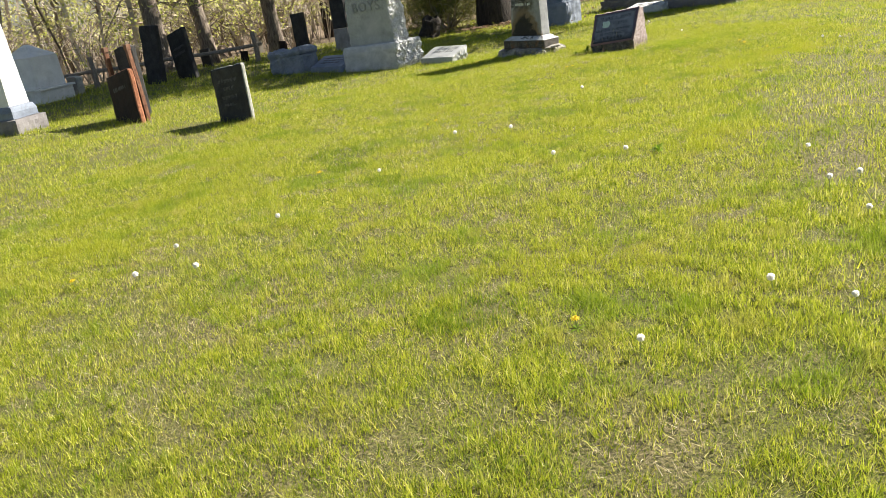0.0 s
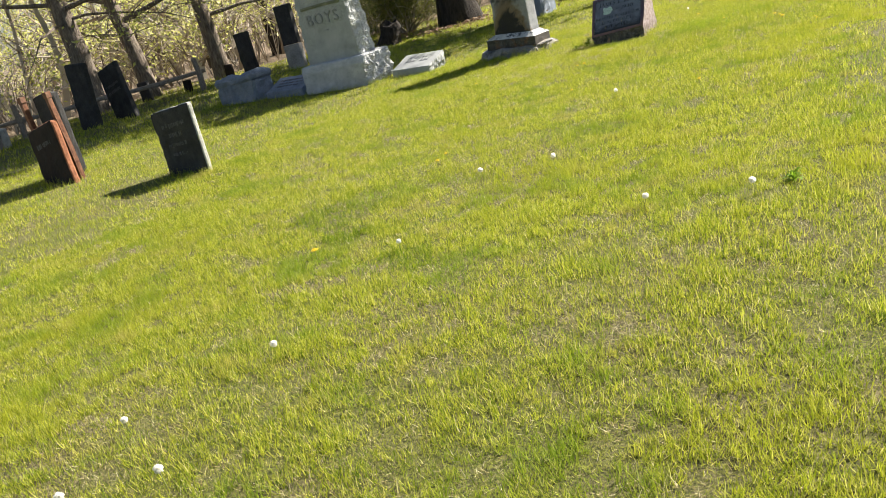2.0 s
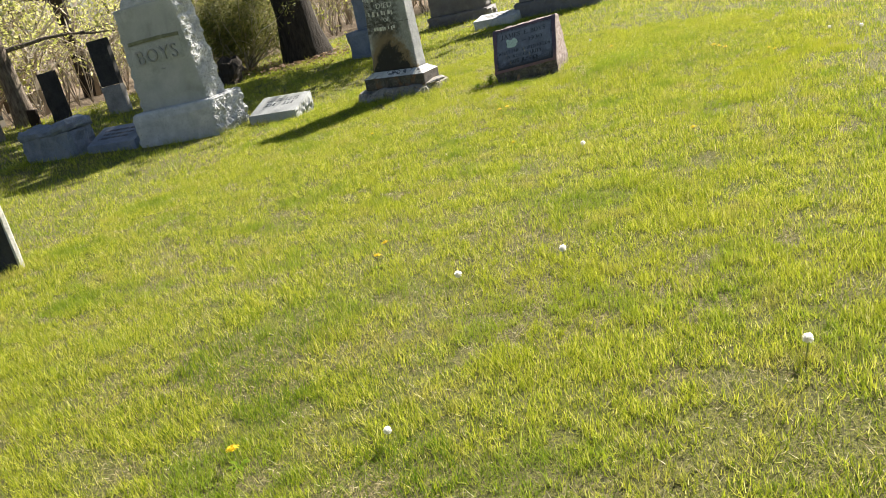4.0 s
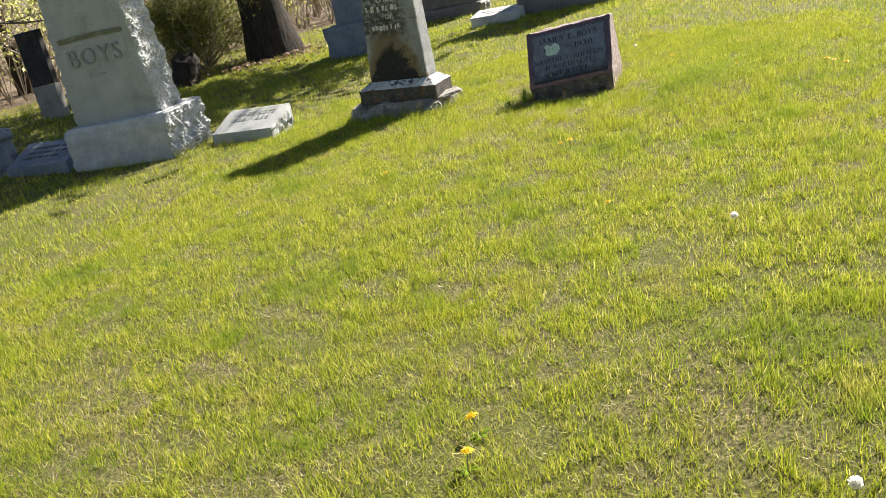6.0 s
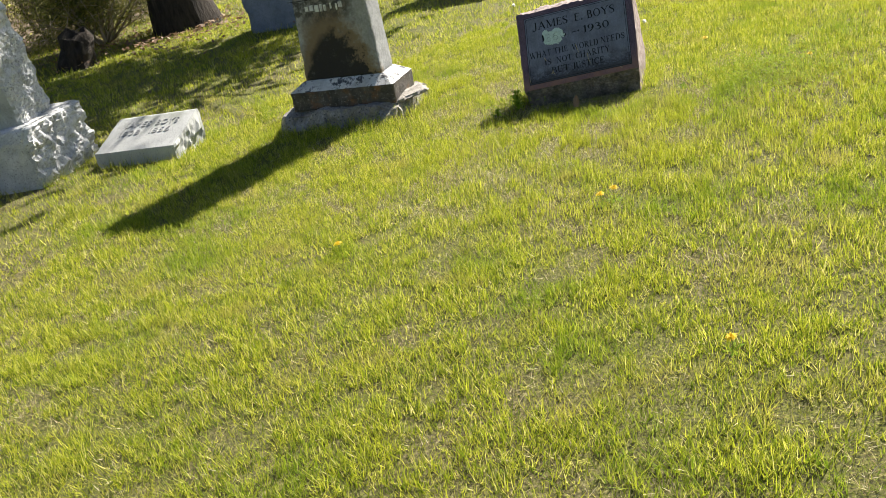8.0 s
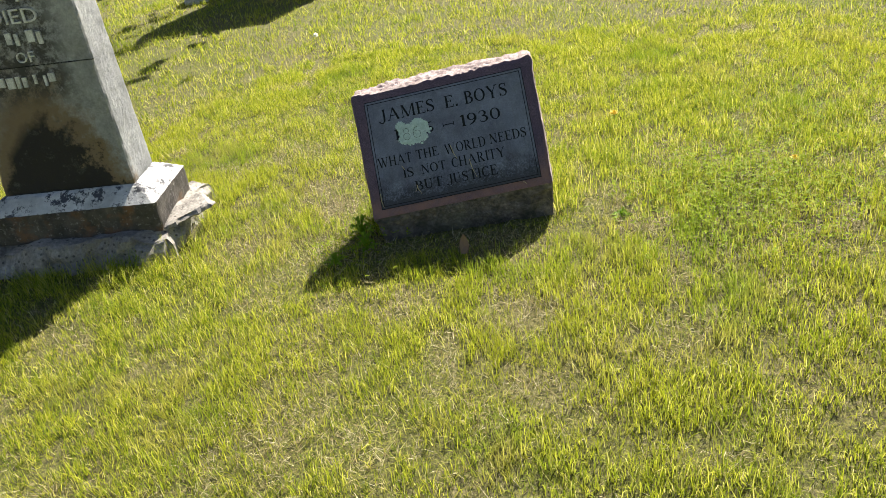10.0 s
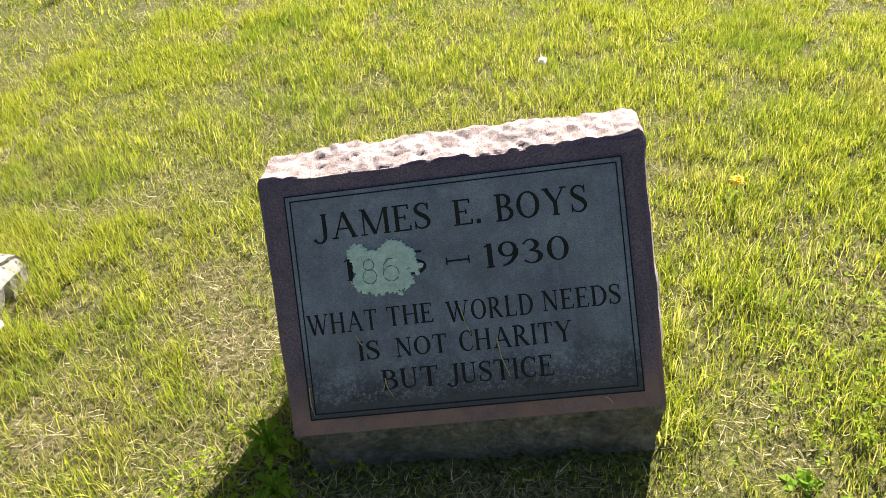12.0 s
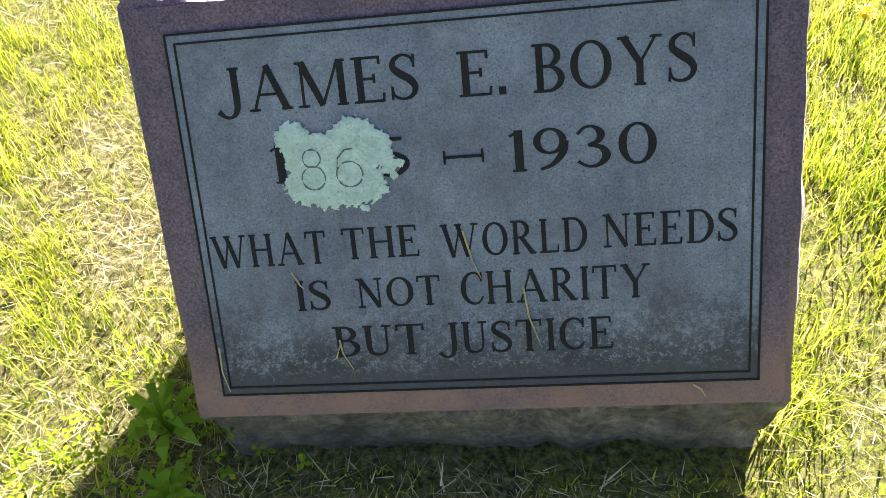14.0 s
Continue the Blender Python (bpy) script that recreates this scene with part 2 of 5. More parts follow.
    M["wood"] = m.m

    def leafy(name, stops, trans, patch=None, rough=0.55, gloss=0.35, tufts=None):
        m = Mat(name, rough, 0.0, gloss)
        geo = m.t.nodes.new("ShaderNodeNewGeometry")
        c = m.ramp(geo.outputs["Random Per Island"], *stops)
        if tufts:  # neighbouring blades share their tone
            c = m.mix(m.ramp(m.noise(34, 3, 0.7), (0.32, 0.8), (0.44, 0.0)), c, tufts[0])
            c = m.mix(m.ramp(m.noise(47, 3, 0.7), (0.52, 0.0), (0.66, 0.7)), c, tufts[1])
        for scale, tone, lo, hi, most in patch or ():
            c = m.mix(m.ramp(m.noise(scale, 4, 0.6), (lo, 0.0), (hi, most)), c, tone)
        m.color(c)
        tr = m.t.nodes.new("ShaderNodeBsdfTranslucent")
        m.link(c, tr.inputs["Color"])
        mx = m.n("ShaderNodeMixShader", Fac=trans)
        m.link(m.b.outputs[0], mx.inputs[1])
        m.link(tr.outputs[0], mx.inputs[2])
        m.link(mx.outputs[0], m.t.nodes["Material Output"].inputs["Surface"])
        return m.m

    M["grass"] = leafy("lawn grass", ((0.0, (0.055, 0.105, 0.008)), (0.3, (0.205, 0.285, 0.016)), (0.66, (0.455, 0.495, 0.032)), (0.86, (0.66, 0.645, 0.08)), (1.0, (0.82, 0.74, 0.34))), 0.45, ((0.55, (0.40, 0.42, 0.03), 0.5, 0.7, 0.6), (1.7, (0.17, 0.28, 0.018), 0.52, 0.66, 0.6), (3.1, (0.50, 0.42, 0.13), 0.56, 0.72, 0.6)), 0.5, 0.25, ((0.07, 0.125, 0.008), (0.70, 0.68, 0.10)))
    M["tuft"] = leafy("dark green fescue", ((0.0, (0.08, 0.155, 0.014)), (0.6, (0.19, 0.28, 0.022)), (1.0, (0.38, 0.43, 0.03))), 0.5, None, 0.6, 0.12)
    M["straw"] = leafy("dry thatch", ((0.0, (0.22, 0.155, 0.07)), (0.5, (0.48, 0.4, 0.2)), (1.0, (0.82, 0.75, 0.52))), 0.3, None, 0.7, 0.12)
    M["broadleaf"] = leafy("broad weed leaf", ((0.0, (0.13, 0.24, 0.015)), (1.0, (0.26, 0.4, 0.03))), 0.5, None, 0.55, 0.15)
    M["clover"] = leafy("clover leaf", ((0.0, (0.17, 0.27, 0.012)), (1.0, (0.36, 0.44, 0.025))), 0.55, None, 0.6, 0.1)
    M["wood_leaf"] = leafy("young yellow-green leaves", ((0.0, (0.38, 0.42, 0.09)), (0.6, (0.6, 0.6, 0.19)), (1.0, (0.76, 0.7, 0.38))), 0.62, None, 0.6, 0.15)
    M["juniper"] = leafy("juniper needles", ((0.0, (0.06, 0.075, 0.015)), (0.6, (0.2, 0.21, 0.045)), (1.0, (0.42, 0.38, 0.12))), 0.4)
    M["crown_leaf"] = leafy("dark tree leaves", ((0.0, (0.04, 0.08, 0.02)), (1.0, (0.12, 0.18, 0.04))), 0.35)
    M["petal"] = leafy("yellow petals", ((0.0, (0.75, 0.5, 0.01)), (1.0, (0.85, 0.66, 0.02))), 0.3)
    M["seed"] = leafy("white dandelion down", ((0.0, (0.88, 0.87, 0.84)), (1.0, (0.95, 0.94, 0.92))), 0.7)
    M["stem"] = leafy("flower stem", ((0.0, (0.2, 0.26, 0.08)), (1.0, (0.3, 0.3, 0.12))), 0.3)
    M["dead_leaf"] = leafy("dead brown leaf", ((0.0, (0.16, 0.085, 0.045)), (1.0, (0.32, 0.22, 0.14))), 0.2)

    # soil and thatch under the grass; leaf litter under the trees
    m = Mat("soil and thatch", 0.98)
    thatch = m.ramp(m.noise(70, 6, 0.75), (0.42, (0.025, 0.019, 0.011)), (0.54, (0.18, 0.14, 0.075)), (0.72, (0.52, 0.43, 0.27)))
    green = m.ramp(m.noise(120, 4, 0.7), (0.40, (0.022, 0.032, 0.004)), (0.7, (0.26, 0.29, 0.02)))
    c = m.mix(m.ramp(m.noise(1.3, 6, 0.6), (0.4, 0.75), (0.62, 0.3)), thatch, green)
    litter = m.ramp(m.noise(9, 7, 0.75), (0.35, (0.09, 0.06, 0.04)), (0.6, (0.26, 0.2, 0.14)), (0.8, (0.42, 0.35, 0.27)))
    edge = m.math("SUBTRACT", m.math("MULTIPLY", m.axis(1), 0.45), m.axis(0))
    edge = m.math("ADD", edge, m.math("MULTIPLY", m.noise(0.5, 4), 3.0))
    c = m.mix(m.ramp(m.math("DIVIDE", edge, 40.0), (0.355, 0.0), (0.375, 1.0)), c, litter)
    m.color(c).bump(m.noise(60, 6, 0.8), 0.02, 0.8)
    M["soil"] = m.m
    return M


MAT = make_materials()


# ---- building helpers ----
def mesh_of(name, verts, faces, material, smooth=False):
    me = bpy.data.meshes.new(name)
    me.from_pydata(verts, [], faces)
    me.materials.append(MAT[material])
    if smooth:
        me.polygons.foreach_set("use_smooth", [True] * len(me.polygons))
    me.update()
    return me


def part(name, me, parent, label="", m=None, kind=""):
    ob = new(name, me)
    ob.parent = parent
    if m is not None:
        ob.matrix_local = m
    return tagged(ob, label, "", "", kind)


def thing(name, m, label, category, group="", kind=""):
    ob = new(name)
    ob.matrix_world = m
    return tagged(ob, label, category, group, kind)


def rect_grid(xs, ys, zs):
    """The outside of a box as quads on the given grid lines, with shared corners."""
    index, verts, faces = {}, [], []

    def v(i, j, k):
        if (i, j, k) not in index:
            index[i, j, k] = len(verts)
            verts.append((i, j, k))
        return index[i, j, k]

    a, b, c = len(xs) - 1, len(ys) - 1, len(zs) - 1
    for i in range(a):
        for j in range(b):
            faces.append((v(i, j, 0), v(i, j + 1, 0), v(i + 1, j + 1, 0), v(i + 1, j, 0)))
            faces.append((v(i, j, c), v(i + 1, j, c), v(i + 1, j + 1, c), v(i, j + 1, c)))
    for i in range(a):
        for k in range(c):
            faces.append((v(i, 0, k), v(i + 1, 0, k), v(i + 1, 0, k + 1), v(i, 0, k + 1)))
            faces.append((v(i, b, k), v(i, b, k + 1), v(i + 1, b, k + 1), v(i + 1, b, k)))
    for j in range(b):
        for k in range(c):
            faces.append((v(0, j, k), v(0, j, k + 1), v(0, j + 1, k + 1), v(0, j + 1, k)))
            faces.append((v(a, j, k), v(a, j + 1, k), v(a, j + 1, k + 1), v(a, j, k + 1)))
    return verts, faces, (a, b, c)


def lines(a, b, n):
    return [a + (b - a) * i / n for i in range(n + 1)]


def hewn(name, xs, ys, zs, material, shape=None, rough=None, seed=0.0, scale=9.0, edge=0.006):
    """A stone block on grid lines. rough: how far each of the sides '+x -x +y -y +z -z' is broken, in metres; the others stay dressed.
    shape: moves a point of the box to its place in the stone. edge: how far the arrises are worn."""
    rough = rough or {}
    ids, faces, (a, b, c) = rect_grid(xs, ys, zs)
    verts = []
    for i, j, k in ids:
        p = Vector((xs[i], ys[j], zs[k]))
        q = Vector(shape(*p)) if shape else p.copy()
        away = Vector((0, 0, 0))
        sides = (("-x", i == 0, (-1, 0, 0)), ("+x", i == a, (1, 0, 0)), ("-y", j == 0, (0, -1, 0)), ("+y", j == b, (0, 1, 0)), ("-z", k == 0, (0, 0, -1)), ("+z", k == c, (0, 0, 1)))
        on = [s for s in sides if s[1]]
        for s, _, n in on:
            amp = rough.get(s, 0.0) * (0.35 if len(on) > 1 and any(o[0] not in rough and o[0] != "-z" for o in on) else 1.0)
            if amp:
                s1 = noise.noise(q * scale + Vector((seed, seed * 1.7, 3.1)))
                s2 = abs(noise.noise(q * scale * 2.3 + Vector((seed * 2.1, 7.7, seed))))
                s3 = noise.noise(q * scale * 5.5 + Vector((1.3, seed, 9.2)))
                away += Vector(n) * amp * (0.9 * s1 + 0.7 * s2 + 0.35 * s3 - (0.5 if len(on) > 1 else 0.0))
        if len(on) > 1 and edge:
            worn = edge * (0.6 + 0.8 * abs(noise.noise(q * 14 + Vector((seed, 0, 0)))))
            for s, _, n in on:
                away -= Vector(n) * worn * 0.6
        verts.append(q + away)
    return mesh_of(name, verts, faces, material)


def tube(points, radii, sides, verts, faces):
    """Adds a tapered tube along the points to verts and faces."""
    base = len(verts)
    for i, p in enumerate(points):
        d = (points[min(i + 1, len(points) - 1)] - points[max(i - 1, 0)]).normalized()
        u = d.cross(Vector((0.31, 0.95, 0.02)))
        u = u.normalized() if u.length > 0.05 else d.cross(Vector((1, 0, 0))).normalized()
        w = d.cross(u)
        for s in range(sides):
            a = 2 * math.pi * s / sides
            verts.append(p + (u * math.cos(a) + w * math.sin(a)) * radii[i])
    for i in range(len(points) - 1):
        for s in range(sides):
            a, b = base + i * sides + s, base + i * sides + (s + 1) % sides
            faces.append((a, b, b + sides, a + sides))


GLYPHS = {}


def glyph(ch):
    """A letter of the built-in font as verts and faces, its cap height 1 and its left edge at 0."""
    if ch not in GLYPHS:
        cu = bpy.data.curves.new("lettering", "FONT")
        cu.body, cu.extrude, cu.resolution_u = ch, 0.5, 3
        ob = bpy.data.objects.new("lettering", cu)
        scene.collection.objects.link(ob)
        me = bpy.data.meshes.new_from_object(ob.evaluated_get(bpy.context.evaluated_depsgraph_get()))
        vs = [v.co.copy() for v in me.vertices]
        fs = [tuple(p.vertices) for p in me.polygons]
        bpy.data.objects.remove(ob)
        bpy.data.curves.remove(cu)
        bpy.data.meshes.remove(me)
        ax, ay = min(v.x for v in vs), min(v.y for v in vs)
        tall = 1.0 / (max(v.y for v in vs) - ay) if ch != "." else 1.35
        GLYPHS[ch] = [((v.x - ax) * tall, (v.y - ay) * tall, v.z) for v in vs], fs
    return GLYPHS[ch]


# Carved roman capitals, cap height 1. Each stroke is its points (x, y, width); "e" is an oval (x, y, half width, half height, stress).
def stem(x, a=0.0, b=1.0, w=0.13):
    return [(x, a, w), (x, b, w)]


def foot(x, y, half=0.13):
    """A thin serif at the cap line (1) or the base line (0)."""
    y = 0.978 if y else 0.022
    return [(x - half, y, 0.04), (x - 0.06, y, 0.05), (x + 0.06, y, 0.05), (x + half, y, 0.04)]


def thin(x0, y0, x1, y1, w=0.05):
    return [(x0, y0, w), (x1, y1, w)]


def bowl(x, top, low, reach, w=0.13):
    mid, h = (top + low) / 2, (top - low) / 2
    return "c", [(x, top, 0.05), (x + 0.55 * reach, mid + 0.96 * h, 0.06), (x + 0.9 * reach, mid + 0.5 * h, 0.85 * w), (x + reach, mid, w), (x + 0.9 * reach, mid - 0.5 * h, 0.85 * w), (x + 0.55 * reach, mid - 0.96 * h, 0.06), (x, low, 0.05)]


ROMAN = {
    "A": [thin(0.08, 0, 0.46, 1), [(0.84, 0, 0.13), (0.45, 1, 0.12)], thin(0.2, 0.36, 0.7, 0.36), foot(0.08, 0), foot(0.84, 0)],
    "B": [stem(0.14), bowl(0.14, 0.975, 0.53, 0.40), bowl(0.14, 0.53, 0.025, 0.47), foot(0.08, 0, 0.1), foot(0.08, 1, 0.1)],
    "C": [("c", [(0.68, 0.76, 0.04), (0.58, 0.92, 0.05), (0.40, 0.98, 0.05), (0.20, 0.89, 0.09), (0.08, 0.68, 0.13), (0.06, 0.5, 0.14), (0.08, 0.3, 0.13), (0.2, 0.11, 0.09), (0.4, 0.02, 0.05), (0.58, 0.07, 0.05), (0.7, 0.23, 0.04)]), thin(0.68, 0.70, 0.68, 0.99)],
    "D": [stem(0.14), bowl(0.14, 0.975, 0.025, 0.62, 0.14), foot(0.08, 0, 0.1), foot(0.08, 1, 0.1)],
    "E": [stem(0.14), thin(0.14, 0.975, 0.6, 0.975), thin(0.14, 0.52, 0.46, 0.52), thin(0.14, 0.025, 0.64, 0.025), thin(0.6, 0.82, 0.6, 1), thin(0.46, 0.42, 0.46, 0.62), thin(0.64, 0, 0.66, 0.2), foot(0.08, 0, 0.1), foot(0.08, 1, 0.1)],
    "F": [stem(0.14), thin(0.14, 0.975, 0.6, 0.975), thin(0.14, 0.52, 0.46, 0.52), thin(0.6, 0.8, 0.6, 1), foot(0.14, 0)],
    "H": [stem(0.14), stem(0.74), thin(0.14, 0.52, 0.74, 0.52), foot(0.14, 0), foot(0.14, 1), foot(0.74, 0), foot(0.74, 1)],
    "I": [stem(0.14), foot(0.14, 0), foot(0.14, 1)],
    "J": [("c", [(0.42, 1.0, 0.13), (0.42, 0.6, 0.13), (0.42, 0.28, 0.13), (0.39, 0.05, 0.11), (0.28, -0.08, 0.07), (0.12, -0.09, 0.06), (-0.04, 0.05, 0.11)]), foot(0.42, 1)],
    "L": [stem(0.14), thin(0.14, 0.025, 0.62, 0.025), thin(0.62, 0, 0.64, 0.22), foot(0.14, 1), foot(0.08, 0, 0.1)],
    "M": [thin(0.12, 0, 0.14, 1), [(0.14, 1, 0.13), (0.56, 0.02, 0.12)], thin(0.56, 0.02, 0.98, 1), stem(1.02), foot(0.12, 0), foot(1.02, 0), foot(0.1, 1, 0.1), foot(1.04, 1, 0.1)],
    "N": [thin(0.13, 0, 0.13, 1), [(0.13, 1, 0.13), (0.74, 0, 0.12)], thin(0.74, 0, 0.74, 1), foot(0.13, 0), foot(0.08, 1, 0.1), foot(0.74, 1)],
    "O": [("e", 0.45, 0.5, 0.40, 0.485, 0.14)],
    "R": [stem(0.14), bowl(0.14, 0.975, 0.5, 0.42), [(0.34, 0.5, 0.12), (0.72, 0.02, 0.13)], foot(0.14, 0), foot(0.08, 1, 0.1), foot(0.76, 0, 0.09)],
    "S": [("c", [(0.56, 0.80, 0.04), (0.50, 0.92, 0.05), (0.32, 0.975, 0.05), (0.14, 0.88, 0.09), (0.11, 0.71, 0.12), (0.27, 0.565, 0.14), (0.45, 0.45, 0.14), (0.57, 0.28, 0.12), (0.50, 0.10, 0.08), (0.30, 0.025, 0.05), (0.12, 0.09, 0.05), (0.06, 0.24, 0.04)]), thin(0.565, 0.7, 0.575, 0.98, 0.045), thin(0.05, 0.02, 0.06, 0.31, 0.045)],
    "T": [stem(0.4), thin(0.04, 0.975, 0.76, 0.975), thin(0.04, 0.8, 0.05, 1), thin(0.76, 0.8, 0.75, 1), foot(0.4, 0)],
    "U": [("c", [(0.14, 1.0, 0.13), (0.14, 0.6, 0.13), (0.14, 0.3, 0.12), (0.2, 0.1, 0.09), (0.38, 0.025, 0.06), (0.57, 0.1, 0.05), (0.64, 0.3, 0.05), (0.64, 0.6, 0.05), (0.64, 1.0, 0.05)]), foot(0.14, 1), foot(0.64, 1)],
    "W": [[(0.06, 1, 0.13), (0.36, 0, 0.12)], thin(0.36, 0, 0.66, 1), [(0.56, 1, 0.13), (0.88, 0, 0.12)], thin(0.88, 0, 1.17, 1), foot(0.06, 1), foot(0.58, 1), foot(1.17, 1)],
    "Y": [[(0.08, 1, 0.13), (0.43, 0.46, 0.12)], thin(0.78, 1, 0.44, 0.46), stem(0.43, 0, 0.5), foot(0.08, 1), foot(0.78, 1), foot(0.43, 0)],
    ".": [[(0.0, 0.08, 0.15), (0.15, 0.08, 0.15)]],
    "0": [("e", 0.34, 0.5, 0.29, 0.485, 0.12)],
    "1": [stem(0.2), thin(0.2, 0.97, 0.04, 0.86), foot(0.2, 0)],
    "3": [("c", [(0.06, 0.80, 0.05), (0.18, 0.95, 0.05), (0.34, 0.965, 0.06), (0.47, 0.80, 0.12), (0.42, 0.62, 0.09), (0.24, 0.53, 0.05)]), ("c", [(0.24, 0.53, 0.05), (0.46, 0.47, 0.09), (0.56, 0.27, 0.13), (0.44, 0.06, 0.08), (0.24, 0.02, 0.05), (0.06, 0.15, 0.06)])],
    "5": [thin(0.14, 0.5, 0.18, 0.98), thin(0.17, 0.955, 0.54, 0.955, 0.08), ("c", [(0.13, 0.50, 0.05), (0.32, 0.60, 0.06), (0.53, 0.46, 0.11), (0.56, 0.26, 0.13), (0.44, 0.06, 0.08), (0.24, 0.015, 0.05), (0.06, 0.12, 0.06)])],
    "6": [("e", 0.33, 0.31, 0.26, 0.295, 0.11), ("c", [(0.5, 0.97, 0.05), (0.3, 0.86, 0.08), (0.12, 0.6, 0.12), (0.08, 0.32, 0.12)])],
    "8": [("e", 0.32, 0.74, 0.22, 0.24, 0.1), ("e", 0.32, 0.27, 0.27, 0.265, 0.12)],
    "9": [("e", 0.32, 0.69, 0.26, 0.295, 0.11), ("c", [(0.58, 0.68, 0.12), (0.54, 0.4, 0.12), (0.36, 0.13, 0.08), (0.14, 0.02, 0.05)])],
}


def smooth_run(pts, n=4):
    """A smooth run through points (x, y, width)."""
    out = []
    for i in range(len(pts) - 1):
        p = [pts[max(0, i - 1)], pts[i], pts[i + 1], pts[min(len(pts) - 1, i + 2)]]
        for k in range(n):
            u = k / n
            out.append(tuple(0.5 * (2 * b + (c - a) * u + (2 * a - 5 * b + 4 * c - d) * u * u + (3 * b - a - 3 * c + d) * u**3) for a, b, c, d in zip(*p)))
    return out + [pts[-1]]


def roman(ch):
    """A carved capital as verts and faces: flat-topped strokes with sides, from z -0.5 to 0.5."""
    verts, faces = [], []
    for k, s in enumerate(ROMAN[ch]):
        if s[0] == "e":
            _, cx, cy, rx, ry, w = s
            run = [(cx + (rx - 0.03) * math.cos(a), cy + ry * 0.97 * math.sin(a), 0.05 + (w - 0.05) * math.cos(a) ** 2) for a in lines(0, 2 * math.pi, 28)]
        else:
            run = smooth_run(s[1]) if s[0] == "c" else s
        b, top = len(verts), 0.5 - 0.03 * k
        for i, (x, y, w) in enumerate(run):
            p, q = run[max(0, i - 1)], run[min(len(run) - 1, i + 1)]
            dx, dy = q[0] - p[0], q[1] - p[1]
            r = math.hypot(dx, dy) or 1.0
            nx, ny = -dy / r * w * 0.6, dx / r * w * 0.6
            verts += [(x + nx, y + ny, -0.5), (x - nx, y - ny, -0.5), (x - nx, y - ny, top), (x + nx, y + ny, top)]
        for i in range(len(run) - 1):
            c = b + 4 * i
            faces += [(c + 2, c + 6, c + 7, c + 3), (c + 1, c + 5, c + 6, c + 2), (c + 4, c, c + 3, c + 7)]
        faces += [(b, b + 1, b + 2, b + 3), (len(verts) - 1, len(verts) - 2, len(verts) - 3, len(verts) - 4)]
    lo = min(v[0] for v in verts)
    return [(v[0] - lo, v[1], v[2]) for v in verts], faces


def word_letters(text, x0, x1, y0, y1, depth, serif=True):
    """The letters of a word set to fill a box in x and y: a list of (verts, faces)."""
    x, made = 0.0, []
    for ch in text:
        vs, fs = roman(ch) if serif else glyph(ch)
        w = max(v[0] for v in vs)
        made.append(([(v[0] + x, v[1], v[2]) for v in vs], list(fs)))
        x += w + (0.13 if serif else 0.2)
    lo, hi = min(v[0] for vs, _ in made for v in vs), max(v[0] for vs, _ in made for v in vs)
    return [([((v[0] - lo) / (hi - lo) * (x1 - x0) + x0, v[1] * (y1 - y0) + y0, v[2] * depth) for v in vs], fs) for vs, fs in made]


def text_mesh(name, words, material, depth=0.0016):
    """Words (text, x0, x1, y0, y1) of one line as one mesh, standing in x and y."""
    verts, faces = [], []
    for w in words:
        for v, f in word_letters(*w, depth, False):
            faces += [tuple(i + len(verts) for i in t) for t in f]
            verts += v
    return mesh_of(name, verts, faces, material)


def slat(x0, x1, y0, y1, z0, z1, verts, faces):
    b = len(verts)
    verts += [(x, y, z) for z in (z0, z1) for x, y in ((x0, y0), (x1, y0), (x1, y1), (x0, y1))]
    faces += [tuple(b + i for i in f) for f in ((3, 2, 1, 0), (4, 5, 6, 7), (0, 1, 5, 4), (1, 2, 6, 5), (2, 3, 7, 6), (3, 0, 4, 7))]


def bars(name, rows, material, depth=0.004, seed=1):
    """Unreadable writing: plain bars of the size of its words. rows: (x0, x1, y0, y1)."""
    rnd = random.Random(seed)
    verts, faces = [], []
    for x0, x1, y0, y1 in rows:
        x = x0
        while x < x1 - 0.01:
            w = min(rnd.uniform(0.14, 0.62) * (y1 - y0), x1 - x)
            slat(x, x + w, y0 + rnd.uniform(0, 0.3) * (y1 - y0), y1 - rnd.uniform(0, 0.2) * (y1 - y0), -depth / 2, depth / 2, verts, faces)
            x += w + 0.2 * (y1 - y0) * rnd.choice((1, 1, 1, 3))
    return mesh_of(name, verts, faces, material)


UPRIGHT = pose(0, 0, 0, 90)  # writing in x and y stands up, facing -y


# ---- ground ----
def lawn_height(x, y):
    """The lawn's gentle unevenness, in metres."""
    return 0.018 * math.sin(0.9 * x + 0.4) * math.cos(0.7 * y) + 0.012 * math.sin(2.1 * x - 1.3 * y)


def build_ground():
    xs = sorted(set([-400, -200, -100, -60, -40] + lines(-30, 14, 176) + [25, 60, 120, 250, 400]))
    ys = sorted(set([-400, -200, -100, -50, -25] + lines(-16, 24, 160) + [35, 60, 120, 250, 400]))
    verts, faces = [], []
    for y in ys:
        for x in xs:
            near = 1.0 if -30 <= x <= 14 and -16 <= y <= 24 else 0.0
            verts.append((x, y, near * lawn_height(x, y) - 0.012))
    n = len(xs)
    for j in range(len(ys) - 1):
        for i in range(n - 1):
            faces.append((j * n + i, j * n + i + 1, (j + 1) * n + i + 1, (j + 1) * n + i))
    ob = new("ground", mesh_of("ground", verts, faces, "soil", True))
    tagged(ob, "mown cemetery lawn over soil with dry thatch", "ground", "", "structure")


build_ground()

FOOT = []  # plots on which no grass grows: x, y, half width, half depth, turn in degrees


def plot(x, y, hw, hd, yaw=0.0):
    FOOT.append((x, y, hw, hd, radians(yaw)))


